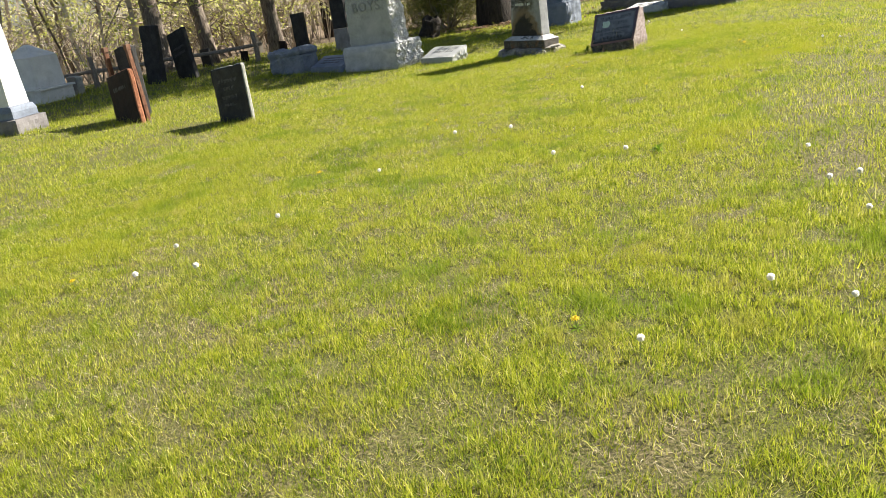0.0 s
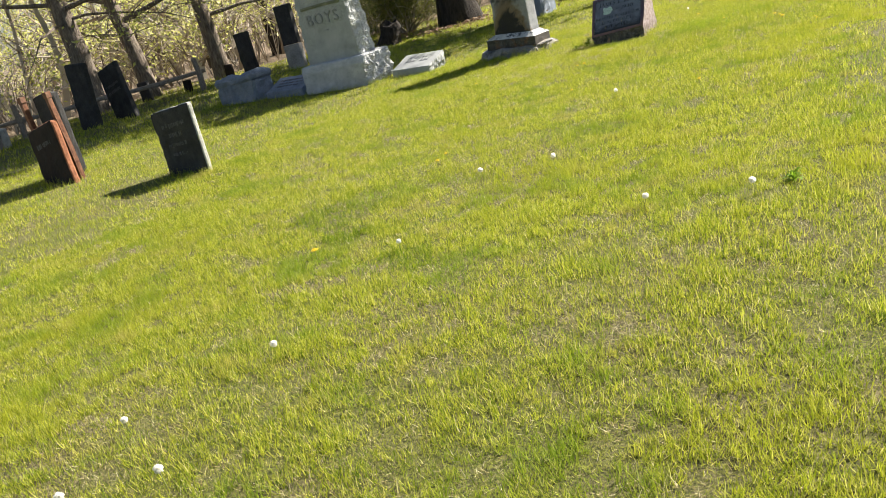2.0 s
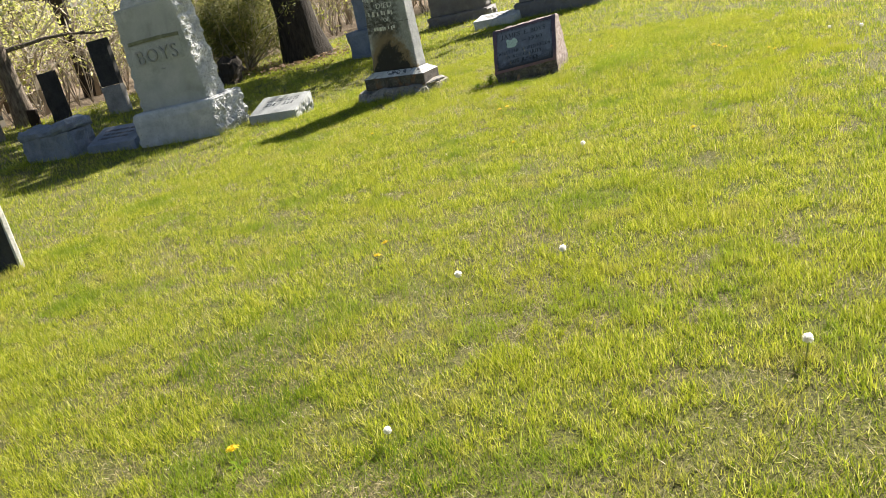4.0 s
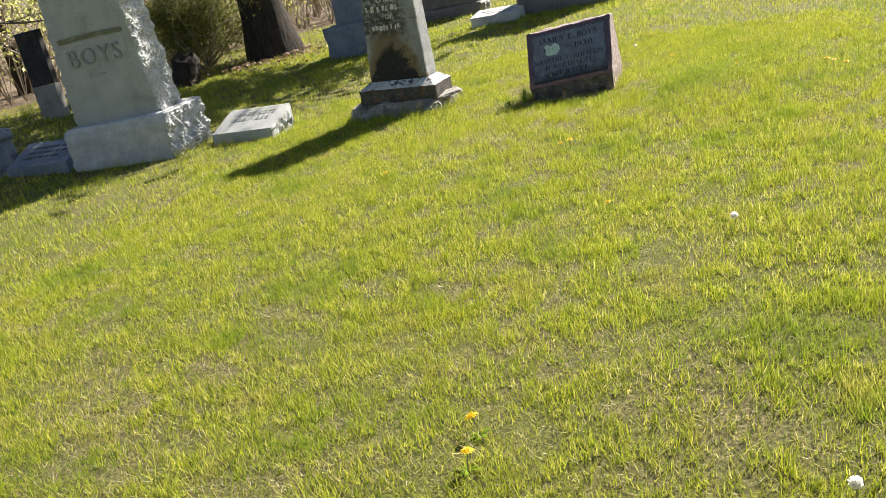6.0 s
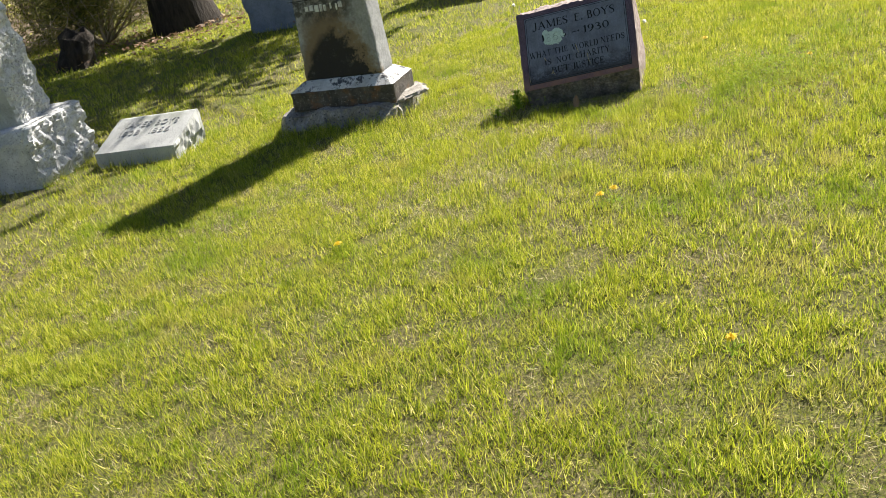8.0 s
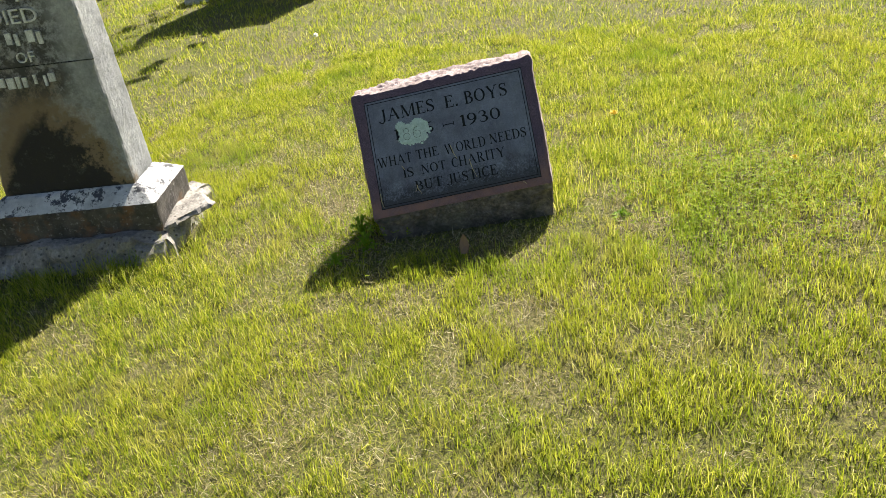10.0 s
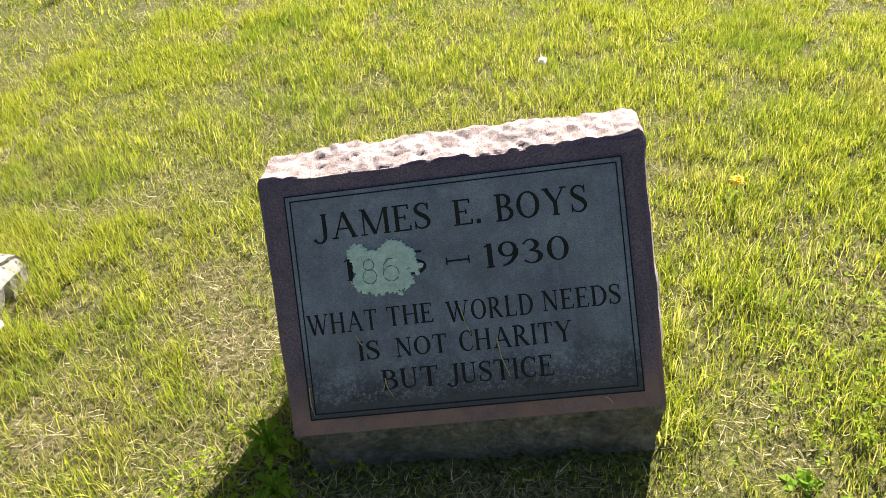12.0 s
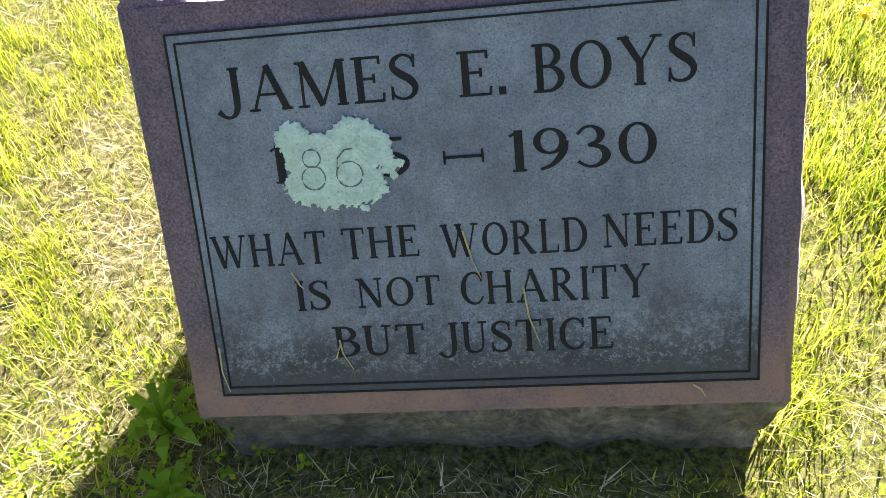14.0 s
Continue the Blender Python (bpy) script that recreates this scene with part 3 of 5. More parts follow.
# ---- the slant marker ----
FACE_UP = radians(32.9)  # lean of its face


def build_slant_marker():
    xh = Vector((0.9985, 0.0324, 0.0442)).normalized()
    up = Vector((-0.0547, 0.542, 0.8386))
    c, s = math.cos(radians(3.0)), math.sin(radians(3.0))
    xh, up = xh * c + up * s, up * c - xh * s
    out = xh.cross(up).normalized()
    zs = up * math.cos(FACE_UP) + out * math.sin(FACE_UP)
    ys = up * math.sin(FACE_UP) - out * math.cos(FACE_UP)
    m = Matrix(((xh.x, ys.x, zs.x, -0.0365), (xh.y, ys.y, zs.y, 0.030), (xh.z, ys.z, zs.z, 0.1105), (0, 0, 0, 1)))
    t = thing("slant_headstone", m, "purple-brown granite slant headstone with a lichen patch, standing in grass", "headstone")
    H, W = 0.470, 0.337
    run, rise = math.sin(FACE_UP), math.cos(FACE_UP)
    zs_ = [-0.2, -0.17, -0.14, -0.12, -0.10, -0.085, -0.07, -0.055, -0.042, -0.03, -0.018, -0.008, 0.0] + [rise * H * f for f in lines(0, 1, 44)[1:]]

    def shape(x, y, z):
        front = run * H * z / (rise * H) if z > 0 else 0.012 * max(0.0, -z / 0.1)
        back = 0.352 + 0.02 * (1 - z / 0.4)
        widen = 1.0 + 0.02 * max(0.0, min(1.0, z / 0.4)) - (0.06 * min(1.0, -z / 0.12) if z < 0 else 0.0)
        return (x * widen, front + (back - front) * y, z)

    me = hewn("body", lines(-W, W, 110), lines(0, 1, 26), zs_, "pink_rock", shape, {"+x": 0.006, "-x": 0.004, "+y": 0.03, "+z": 0.013}, 4.0, 11.0, 0.001)
    # the nose and the honed face keep their own stone
    me.materials.append(MAT["nose"])
    me.materials.append(MAT["honed"])
    for p in me.polygons:
        if p.center.y < 0.03 and p.center.z < 0.0 and p.normal.y < -0.5:
            p.material_index = 1
        elif p.normal.y < -0.5 and p.center.z > 0:
            p.material_index = 2
    nz = me.vertices
    for v in nz:
        if v.co.z < -0.001 and v.co.y < 0.04:
            v.co.y += 0.014 * noise.noise(v.co * 15) + 0.007 * noise.noise(Vector((v.co.x * 30, v.co.y * 40, v.co.z * 80))) + 0.003 * noise.noise(v.co * 140)
    part("body", me, t, "rough pink granite body with an earth-stained foot")
    lie = Matrix(((1, 0, 0, 0), (0, run, -rise, 0), (0, rise, run, 0), (0, 0, 0, 1)))  # x, up the face, out of it

    def on_face(name, me, lift, label="", panel=None):
        if panel:  # pieces of the inscription panel, in its own axes
            return part(name, me, panel, label, Matrix.Translation((0, 0, lift - 0.0035)))
        return part(name, me, t, label, lie @ Matrix.Translation((0, 0, lift)))

    def sheet(name, x0, x1, y0, y1, skew, thick, material):
        ring = [(x0, y0), (x1, y0), (x1 + skew, y1), (x0 + skew * 1.2, y1)]
        verts = [(x, y, z) for z in (0, thick) for x, y in ring]
        return mesh_of(name, verts, [(3, 2, 1, 0), (4, 5, 6, 7), (0, 1, 5, 4), (1, 2, 6, 5), (2, 3, 7, 6), (3, 0, 4, 7)], material)

    on_face("honed_face", sheet("honed_face", -0.332, 0.327, 0.001, 0.466, 0.006, 0.004, "honed"), 0.0, "honed purple-brown granite face")
    panel = on_face("inscription_panel", sheet("inscription_panel", -0.299, 0.300, 0.029, 0.438, 0.0035, 0.003, "panel"), 0.0035, "frosted blue-grey inscription panel, weathered dark at its foot")
    for lo, wide in ((0.0, 0.0022), (0.0095, 0.0022)):
        verts, faces = [], []
        x0, x1, y0, y1 = -0.2992 + lo, 0.3002 + lo * -1, 0.0288 + lo, 0.4382 - lo
        for a, b, c_, d in ((x0, x1, y0, y0 + wide), (x0, x1, y1 - wide, y1), (x0, x0 + wide, y0 + wide, y1 - wide), (x1 - wide, x1, y0 + wide, y1 - wide)):
            slat(a, b, c_, d, 0, 0.0012, verts, faces)
        verts = [(x + 0.0035 * y / 0.44, y, z) for x, y, z in verts]
        on_face("border_line", mesh_of("border_line", verts, faces, "cut_tone"), 0.0062, "thin border line, dark as the shade in an incised groove", panel)
    lines_ = (
        (("JAMES", -0.251, -0.036, 0.353, 0.399), ("E.", 0.0045, 0.052, 0.3515, 0.396), ("BOYS", 0.079, 0.2375, 0.350, 0.397)),
        (("1865", -0.201, -0.053, 0.2755, 0.316), ("1930", 0.0505, 0.198, 0.2715, 0.314)),
        (("WHAT", -0.283, -0.1535, 0.184, 0.2205), ("THE", -0.1355, -0.052, 0.1870, 0.2215), ("WORLD", -0.028, 0.1255, 0.183, 0.2195), ("NEEDS", 0.1415, 0.2765, 0.1855, 0.2205)),
        (("IS", -0.1945, -0.1565, 0.1300, 0.1645), ("NOT", -0.1265, -0.0335, 0.1305, 0.1640), ("CHARITY", -0.011, 0.1885, 0.1288, 0.1655)),
        (("BUT", -0.1590, -0.056, 0.0732, 0.1088), ("JUSTICE", -0.042, 0.1485, 0.0718, 0.1085)),
    )
    # letters lie just proud of the panel; their dark colour replaces recess shade
    for words in lines_:
        for word in words:
            for vs, fs in word_letters(*word, 0.0009):
                on_face("letter", mesh_of("letter", vs, fs, "cut_tone"), 0.0068, "letter coloured dark as the shade in its incised cut", panel)
    verts, faces = [], []
    slat(-0.0165, 0.0235, 0.2895, 0.2925, 0, 0.0012, verts, faces)
    slat(-0.0175, -0.0150, 0.2840, 0.2980, 0, 0.0012, verts, faces)
    slat(0.0220, 0.0245, 0.2840, 0.2980, 0, 0.0012, verts, faces)
    on_face("dash", mesh_of("dash", verts, faces, "cut_tone"), 0.0064, "dash with end ticks, dark as the shade in its incised cut", panel)
    # lichen: a lobed crust over the year, with small islands off its edge
    cx, cy = -0.126, 0.289
    lobes = ((-0.047, 0.031, 0.020), (-0.040, 0.012, 0.021), (-0.022, 0.022, 0.017), (-0.004, 0.018, 0.020), (0.017, 0.028, 0.025), (0.038, 0.018, 0.020), (-0.042, -0.018, 0.021), (-0.018, -0.022, 0.023), (0.006, -0.022, 0.022), (0.026, -0.020, 0.021), (0.0, 0.0, 0.034), (0.050, -0.002, 0.009), (0.062, 0.0, 0.0055), (0.055, -0.012, 0.0045), (0.046, -0.027, 0.004), (0.022, -0.046, 0.005))
    step, nx, ny = 0.0009, 158, 122
    index, verts, faces = {}, [], []

    def crust(i, j):
        """Thickness of the lichen at a grid place; under 0 where there is none."""
        x, y = (i - nx / 2) * step, (j - ny / 2) * step
        p = Vector((x, y, 0.0))
        x += 0.0045 * noise.noise(p * 190 + Vector((3, 0, 0)))
        y += 0.0045 * noise.noise(p * 190 + Vector((0, 7, 5)))
        f = max((r - math.hypot(x - lx, y - ly)) / r for lx, ly, r in lobes)
        f += 0.10 * noise.noise(p * 420) + 0.06 * noise.noise(p * 90)
        return f

    for i in range(nx):
        for j in range(ny):
            if min(crust(i, j), crust(i + 1, j + 1)) > 0:
                quad = []
                for a, b in ((i, j), (i + 1, j), (i + 1, j + 1), (i, j + 1)):
                    if (a, b) not in index:
                        f = max(0.0, crust(a, b))
                        p = Vector((a * step, b * step, 1.0))
                        index[a, b] = len(verts)
                        verts.append((cx + (a - nx / 2) * step, cy + (b - ny / 2) * step, 0.0016 * min(1.0, f * 5) + 0.0011 * noise.noise(p * 330) + 0.0006 * noise.noise(p * 700)))
                    quad.append(index[a, b])
                faces.append(tuple(quad))
    on_face("lichen_patch", mesh_of("lichen_patch", verts, faces, "lichen", True), 0.0082, "pale green crust of lichen over the year", panel)
    verts, faces = [], []
    ovals = ((-0.030, 0.011, 0.0095, 0.0095), (-0.030, -0.010, 0.0125, 0.0125), (0.009, -0.008, 0.0140, 0.0135))
    for ox, oy, ra, rb in ovals:
        loop = [Vector((cx + ox + ra * math.cos(a), cy + oy + rb * math.sin(a), 0.0006 * math.sin(5 * a))) for a in lines(0, 2 * math.pi, 26)]
        tube(loop, [0.0009 + 0.0004 * noise.noise(q * 300) for q in loop], 4, verts, faces)
    loop = [Vector((cx + 0.009 - 0.0138, cy - 0.006, 0)), Vector((cx - 0.002, cy + 0.010, 0)), Vector((cx + 0.006, cy + 0.018, 0)), Vector((cx + 0.015, cy + 0.019, 0))]
    tube(loop, [0.0010] * 4, 4, verts, faces)
    on_face("grown_over_year", mesh_of("grown_over_year", verts, faces, "lichen_dark"), 0.0098, "figures 86 showing through the lichen", panel)
    # dry grass stems caught on the face
    for k, pts in enumerate((((-0.004, 0.212), (0.004, 0.178), (0.012, 0.158)), ((0.056, 0.146), (0.060, 0.112), (0.072, 0.076)), ((-0.152, 0.094), (-0.150, 0.078), (-0.140, 0.058)), ((-0.152, 0.088), (-0.158, 0.072), (-0.163, 0.070)), ((-0.196, 0.176), (-0.188, 0.160), (-0.184, 0.156)), ((-0.2935, 0.09), (-0.2945, 0.06), (-0.2890, 0.035)), ((0.232, 0.026), (0.240, 0.020), (0.244, 0.012)))):
        verts, faces = [], []
        tube([Vector((x, y, 0.0012)) for x, y in pts], [0.0011, 0.0010, 0.0004], 4, verts, faces)
        on_face("straw", mesh_of("straw", verts, faces, "straw"), 0.0072, "dry grass stem caught on the face", panel)
    plot(-0.03, 0.19, 0.32, 0.18, 2)


build_slant_marker()


# ---- the leaning marble pillar ----
def build_pillar():
    m = pose(-1.645, 0.285, 0.0, -1.0, 2.2, 4.5)
    t = thing("pillar_monument", m, "leaning weathered marble pillar monument with black growth on its front", "monument")
    me = hewn("foundation", lines(-0.44, 0.42, 40), lines(-0.27, 0.31, 26), lines(-0.12, 0.09, 6), "limestone", lambda x, y, z: (x + 0.05 * noise.noise(Vector((x * 4, y * 4, 1))), y + 0.05 * noise.noise(Vector((x * 5, 3, z))), z - 0.05 * max(0.0, noise.noise(Vector((x * 6, y * 6, 5)))) * (1 if z > 0 else 0)), {"+x": 0.03, "-x": 0.04, "-y": 0.04, "+y": 0.04, "+z": 0.012}, 2.0, 12.0, 0.010)
    part("foundation", me, t, "broken rough limestone foundation")
    flake = hewn("loose_flake", lines(-0.13, 0.13, 14), lines(-0.08, 0.08, 9), [0.0, 0.012, 0.026], "limestone", lambda x, y, z: (x * (1 - 1.5 * abs(y)), y, z + 0.08 * x), {"+x": 0.03, "-x": 0.03, "-y": 0.02, "+z": 0.005}, 6.0, 15.0, 0.006)
    part("loose_flake", flake, t, "pale stone flake broken off the foundation", pose(0.40, -0.06, 0.085, 3, -4, 35))

    # a plinth with upright sides and a sloping, weathered top
    def plinth_shape(x, y, z):
        k = max(0.0, z - 0.205) / 0.05
        return (x * (1.0 - 0.20 * k), y * (1.0 - 0.33 * k), z)

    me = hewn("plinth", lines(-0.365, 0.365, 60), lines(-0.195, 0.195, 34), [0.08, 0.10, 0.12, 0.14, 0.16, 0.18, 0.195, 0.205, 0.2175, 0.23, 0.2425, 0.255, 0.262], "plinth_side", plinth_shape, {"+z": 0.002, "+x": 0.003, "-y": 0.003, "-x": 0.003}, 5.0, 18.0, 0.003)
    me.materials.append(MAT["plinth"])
    # upward faces take the sunlit tone, upright ones keep the shaded tone
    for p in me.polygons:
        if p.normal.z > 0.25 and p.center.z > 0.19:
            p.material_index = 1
    part("plinth", me, t, "marble plinth, lichened sloping top whitened as sunlit, crusted sides darkened as shaded")

    def taper(x, y, z):
        k = 1.0 - 0.15 * (z - 0.26)
        return (x * k, y * k, z)

    part("die", hewn("die", lines(-0.272, 0.272, 34), lines(-0.112, 0.112, 14), lines(0.258, 1.43, 56), "marble_stained", taper, {"-x": 0.004, "+x": 0.003, "-y": 0.002}, 7.0, 16.0, 0.005), t, "tapered marble die with worn raised lettering")
    part("cap", hewn("cap", lines(-0.25, 0.25, 10), lines(-0.115, 0.115, 6), [1.42, 1.46, 1.51], "marble_stained", lambda x, y, z: (x * (1 - 1.5 * max(0, z - 1.46)), y * (1 - 1.5 * max(0, z - 1.46)), z), {"+z": 0.008}, 1.0), t)

    def front(z):
        return -0.112 * (1.0 - 0.15 * (z - 0.26))

    def write(name, me, z, lift=0.003, label=""):
        part(name, me, t, label, Matrix.Translation((0, front(z) - lift, z)) @ UPRIGHT, "stuff" if name == "raised_line" else "")

    write("raised_word", text_mesh("raised_word", (("DIED", -0.09, 0.10, -0.026, 0.026),), "pale_letters", 0.012), 0.955, 0.002, "worn raised lettering")
    write("raised_line", bars("raised_line", ((-0.20, 0.12, -0.028, 0.028),), "pale_letters", 0.012, 3), 0.875, 0.002, "worn raised line of writing")
    write("raised_word", text_mesh("raised_word", (("OF", -0.03, 0.04, -0.02, 0.02),), "pale_letters", 0.012), 0.805, 0.002)
    write("raised_line", bars("raised_line", ((-0.165, 0.11, -0.024, 0.024),), "pale_letters", 0.012, 5), 0.715, 0.002, "worn raised line of writing")
    write("raised_line", bars("raised_line", ((-0.24, 0.17, -0.03, 0.03),), "pale_letters", 0.012, 8), 1.035, 0.002)
    write("raised_line", bars("raised_line", ((-0.22, 0.2, -0.03, 0.03),), "pale_letters", 0.012, 9), 1.13, 0.002)
    write("crack", bars("crack", ((-0.28, 0.27, -0.0022, 0.0022),), "cut_tone", 0.003, 2), 0.77, 0.001, "thin dark crack across the die")
    plot(-1.63, 0.29, 0.44, 0.27, 7)


build_pillar()


# ---- the family monument ----
def build_family_monument():
    yaw = 13.0
    m = Matrix.Translation((-4.60, -0.95, 0.0)) @ pose(0, 0, 0, 0, -1.2, yaw)
    t = thing("family_monument", m, "large grey granite family monument with rock-faced sides and raised name", "monument")
    W, D = 1.07, 0.74

    def base_shape(x, y, z):
        k = max(0.0, z - 0.28) / 0.09
        front = 0.035 * k
        return (x, y + front * (1 - y / D), z)

    part("base", hewn("base", lines(0, W, 50), lines(0, D, 50), lines(-0.1, 0.37, 30), "granite_rock", base_shape, {"+x": 0.05, "-x": 0.045, "+y": 0.05, "-y": 0.006, "+z": 0.006}, 11.0, 13.0, 0.008), t, "rock-faced granite base")
    cx, w, d, h = W / 2 - 0.01, 0.45, 0.21, 1.17

    def die_shape(x, y, z):
        k = 1.0 - 0.125 * (z - 0.36) / h
        return (cx + x * k, 0.36 + y * k, z)

    die = hewn("die", lines(-w, w, 44), lines(-d, d, 36), lines(0.36, 0.36 + h, 90), "granite_grey", die_shape, {"+x": 0.042, "-x": 0.035, "+y": 0.04}, 3.0, 13.0, 0.006)
    die.materials.append(MAT["granite_rock"])
    for p in die.polygons:
        if abs(p.normal.x) > 0.4 or p.normal.y > 0.4:
            p.material_index = 1
    part("die", die, t, "granite die, smooth in front and rock-faced at its sides")
    part("cap", hewn("cap", lines(-0.33, 0.35, 22), lines(-0.17, 0.17, 12), [1.52, 1.55, 1.6, 1.66], "granite_rock", lambda x, y, z: (cx + x * (1 - 1.2 * (z - 1.52)), 0.36 + y * (1 - 1.6 * (z - 1.52)), z), {"+z": 0.03, "+x": 0.02, "-x": 0.02, "-y": 0.015}, 6.0, 10.0), t, "rock-faced granite cap")

    def on_front(name, me, z, lift, label=""):
        y = 0.36 - d * (1 - 0.125 * (z - 0.36) / h)
        part(name, me, t, label, Matrix.Translation((cx, y - lift, z)) @ pose(0, 0, 0, 90 - 1.3))

    on_front("name_panel", hewn("name_panel", lines(-0.33, 0.33, 8), lines(-0.115, 0.125, 4), [-0.006, 0.006], "granite_grey", None, None, 1.0, 9, 0.003), 0.985, 0.0, "raised panel behind the name")
    part_lip = hewn("name_lip", lines(-0.34, 0.34, 18), lines(-0.022, 0.022, 3), [-0.014, 0.016], "moss_lip", lambda x, y, z: (x, y + 0.01 * math.cos(x * 4.5), z), {"+z": 0.006}, 2.0, 20, 0.004)
    on_front("name_lip", part_lip, 1.135, 0.0, "mossy carved lip above the name")
    on_front("raised_name", text_mesh("raised_name", (("BOYS", -0.275, 0.265, -0.075, 0.075),), "shaded_letters", 0.03), 0.97, 0.010, "raised name BOYS in block letters")
    on_front("carved_mark", bars("carved_mark", ((-0.03, 0.05, -0.006, 0.006),), "shaded_letters", 0.006, 4), 0.80, 0.001)
    c, s = math.cos(radians(yaw)), math.sin(radians(yaw))
    plot(-4.60 + c * W / 2 - s * D / 2, -0.95 + s * W / 2 + c * D / 2, W / 2 - 0.02, D / 2 - 0.02, yaw)


build_family_monument()


# ---- low markers beside it ----
def bevel_marker(m, w, d, front, back, material, label, rows, words=(), sides=0.02, seed=1.0):
    t = thing("low_marker", m, label, "grave marker", "low family markers")

    def shape(x, y, z):
        top = front + (back - front) * max(0.0, min(1.0, (y - 0.01) / (d - 0.03)))
        return (x, y, -0.08 + (top + 0.08) * z)

    part("block", hewn("block", lines(-w / 2, w / 2, 24), lines(0, d, 14), lines(0, 1, 8), material, shape, {"+x": sides, "-x": sides, "+y": sides}, seed, 16.0, 0.005), t)
    lean = math.degrees(math.atan2(back - front, d - 0.03))
    top = Matrix.Translation((0, d / 2, (front + back) / 2 + 0.001)) @ pose(0, 0, 0, lean)
    for r in rows:
        part("worn_line", bars("worn_line", (r,), "ink_soft", 0.006, int(abs(r[2]) * 1000)), t, "worn line of writing", top, "stuff")
    for row in words:
        for word in row:
            part("inscribed_word", text_mesh("inscribed_word", (word,), "shaded_letters", 0.012), t, "raised lettering coloured darker than its stone, as shaded", top)
    p = m.translation + m.to_3x3() @ Vector((0, d / 2, 0))
    plot(p.x, p.y, w / 2 - 0.03, d / 2 - 0.03, math.degrees(m.to_euler().z))
    return t


bevel_marker(pose(-3.03, -0.38, 0.0, 0, 0, 4), 0.66, 0.40, 0.085, 0.21, "granite_grey", "low grey granite marker with sloping top beside the family monument", (), ((("JAMES", -0.21, 0.0, 0.055, 0.115), ("BOYS", 0.05, 0.23, 0.055, 0.115)), (("1808", -0.21, -0.05, -0.035, 0.02), ("1856", 0.04, 0.20, -0.035, 0.02))), 0.025, 2.0)
bevel_marker(pose(-5.08, -0.98, 0.0, 0, 0, 6), 0.78, 0.40, 0.10, 0.24, "granite_blue", "low grave marker with worn writing on its sloping top, shaded", ((-0.28, 0.3, 0.06, 0.11), (-0.25, 0.25, -0.02, 0.03), (-0.28, 0.2, -0.10, -0.05)), (), 0.03, 5.0)


def build_draped_block():
    m = pose(-6.02, -0.95, 0.0, 0, 1, 6)
    t = thing("block_headstone", m, "squat blue-grey granite block headstone with a draped top, in shade", "headstone")
    part("block", hewn("block", lines(-0.42, 0.42, 26), lines(-0.2, 0.2, 14), lines(-0.08, 0.34, 12), "granite_blue", None, {"+x": 0.03, "-x": 0.03, "-y": 0.02, "+y": 0.03}, 3.0, 9.0, 0.012), t)
    part("draped_top", hewn("draped_top", lines(-0.44, 0.44, 26), lines(-0.22, 0.21, 14), [0.30, 0.34, 0.38, 0.42], "granite_blue", lambda x, y, z: (x, y, z + 0.03 * math.sin(5 * x) - 0.02 * math.cos(9 * x + 4 * y)), {"+z": 0.03, "-y": 0.02, "+x": 0.02, "-x": 0.02}, 8.0, 12.0, 0.015), t, "carved cloth lying over the block")
    plot(-6.02, -0.95, 0.4, 0.18, 6)


build_draped_block()


# ---- upright slabs ----
def slab_stone(m, w, h, d, material, label, edge=None, rows=(), top=0.0, group="", scale=8.0, seed=1.0, cut_tone="ink_soft"):
    t = thing("slab_headstone", m, label, "headstone", group)

    def shape(x, y, z):
        lift = top * (1 - (2 * x / w) ** 2) * max(0.0, z) / h
        return (x + 0.012 * noise.noise(Vector((seed, 2, z * 3))), y, z + lift)

    me = hewn("slab", lines(-w / 2, w / 2, 14), lines(-d / 2, d / 2, 4), lines(-0.12, h, 24), material, shape, {"-y": 0.006, "+x": 0.008, "-x": 0.008, "+z": 0.008}, seed, scale, 0.008)
    if edge:
        # right and top faces get the edge material, a painted sunlit tone
        me.materials.append(MAT[edge])
        for p in me.polygons:
            if p.normal.x > 0.6 or p.normal.z > 0.6:
                p.material_index = 1
    part("slab", me, t)
    for r in rows:
        part("worn_line", bars("worn_line", (r,), cut_tone, 0.008, int(r[2] * 100)), t, "worn line of writing", Matrix.Translation((0, -d / 2 - 0.001, 0)) @ UPRIGHT, "stuff")
    e = m.translation
    plot(e.x, e.y, w / 2, d / 2, math.degrees(m.to_euler().z))
    return t


slab_stone(pose(-2.13, -4.60, 0.0, -4, -6.0, 1), 0.69, 0.655, 0.055, "slate", "small dark sandstone headstone with edges coloured pale as sunlit, on open lawn", "lit_pale_edge", ((-0.2, 0.2, 0.47, 0.52), (-0.12, 0.1, 0.38, 0.43), (-0.18, 0.16, 0.28, 0.33), (-0.15, 0.12, 0.2, 0.24)), 0.0, "", 10.0, 2.0)
slab_stone(pose(-4.68, -4.72, 0.0, -4, -10.0, 2), 0.70, 0.66, 0.08, "brownstone", "crumbling brown sandstone headstone with edges coloured red as sunlit", "lit_red_edge", ((-0.2, 0.18, 0.42, 0.48),), 0.0, "", 7.0, 3.0)
slab_stone(pose(-5.06, -4.38, 0.0, -2, -4.0, 8), 0.42, 0.95, 0.09, "slate", "tall narrow dark headstone behind the brown one", None, (), 0.03, "", 8.0, 4.0)
slab_stone(pose(-9.84, -1.66, 0.0, -2, 4.0, 9), 0.52, 1.14, 0.10, "slate", "tall dark headstone before the tree", "slate", (), 0.0, "dark headstones by the wood", 8.0, 5.0)
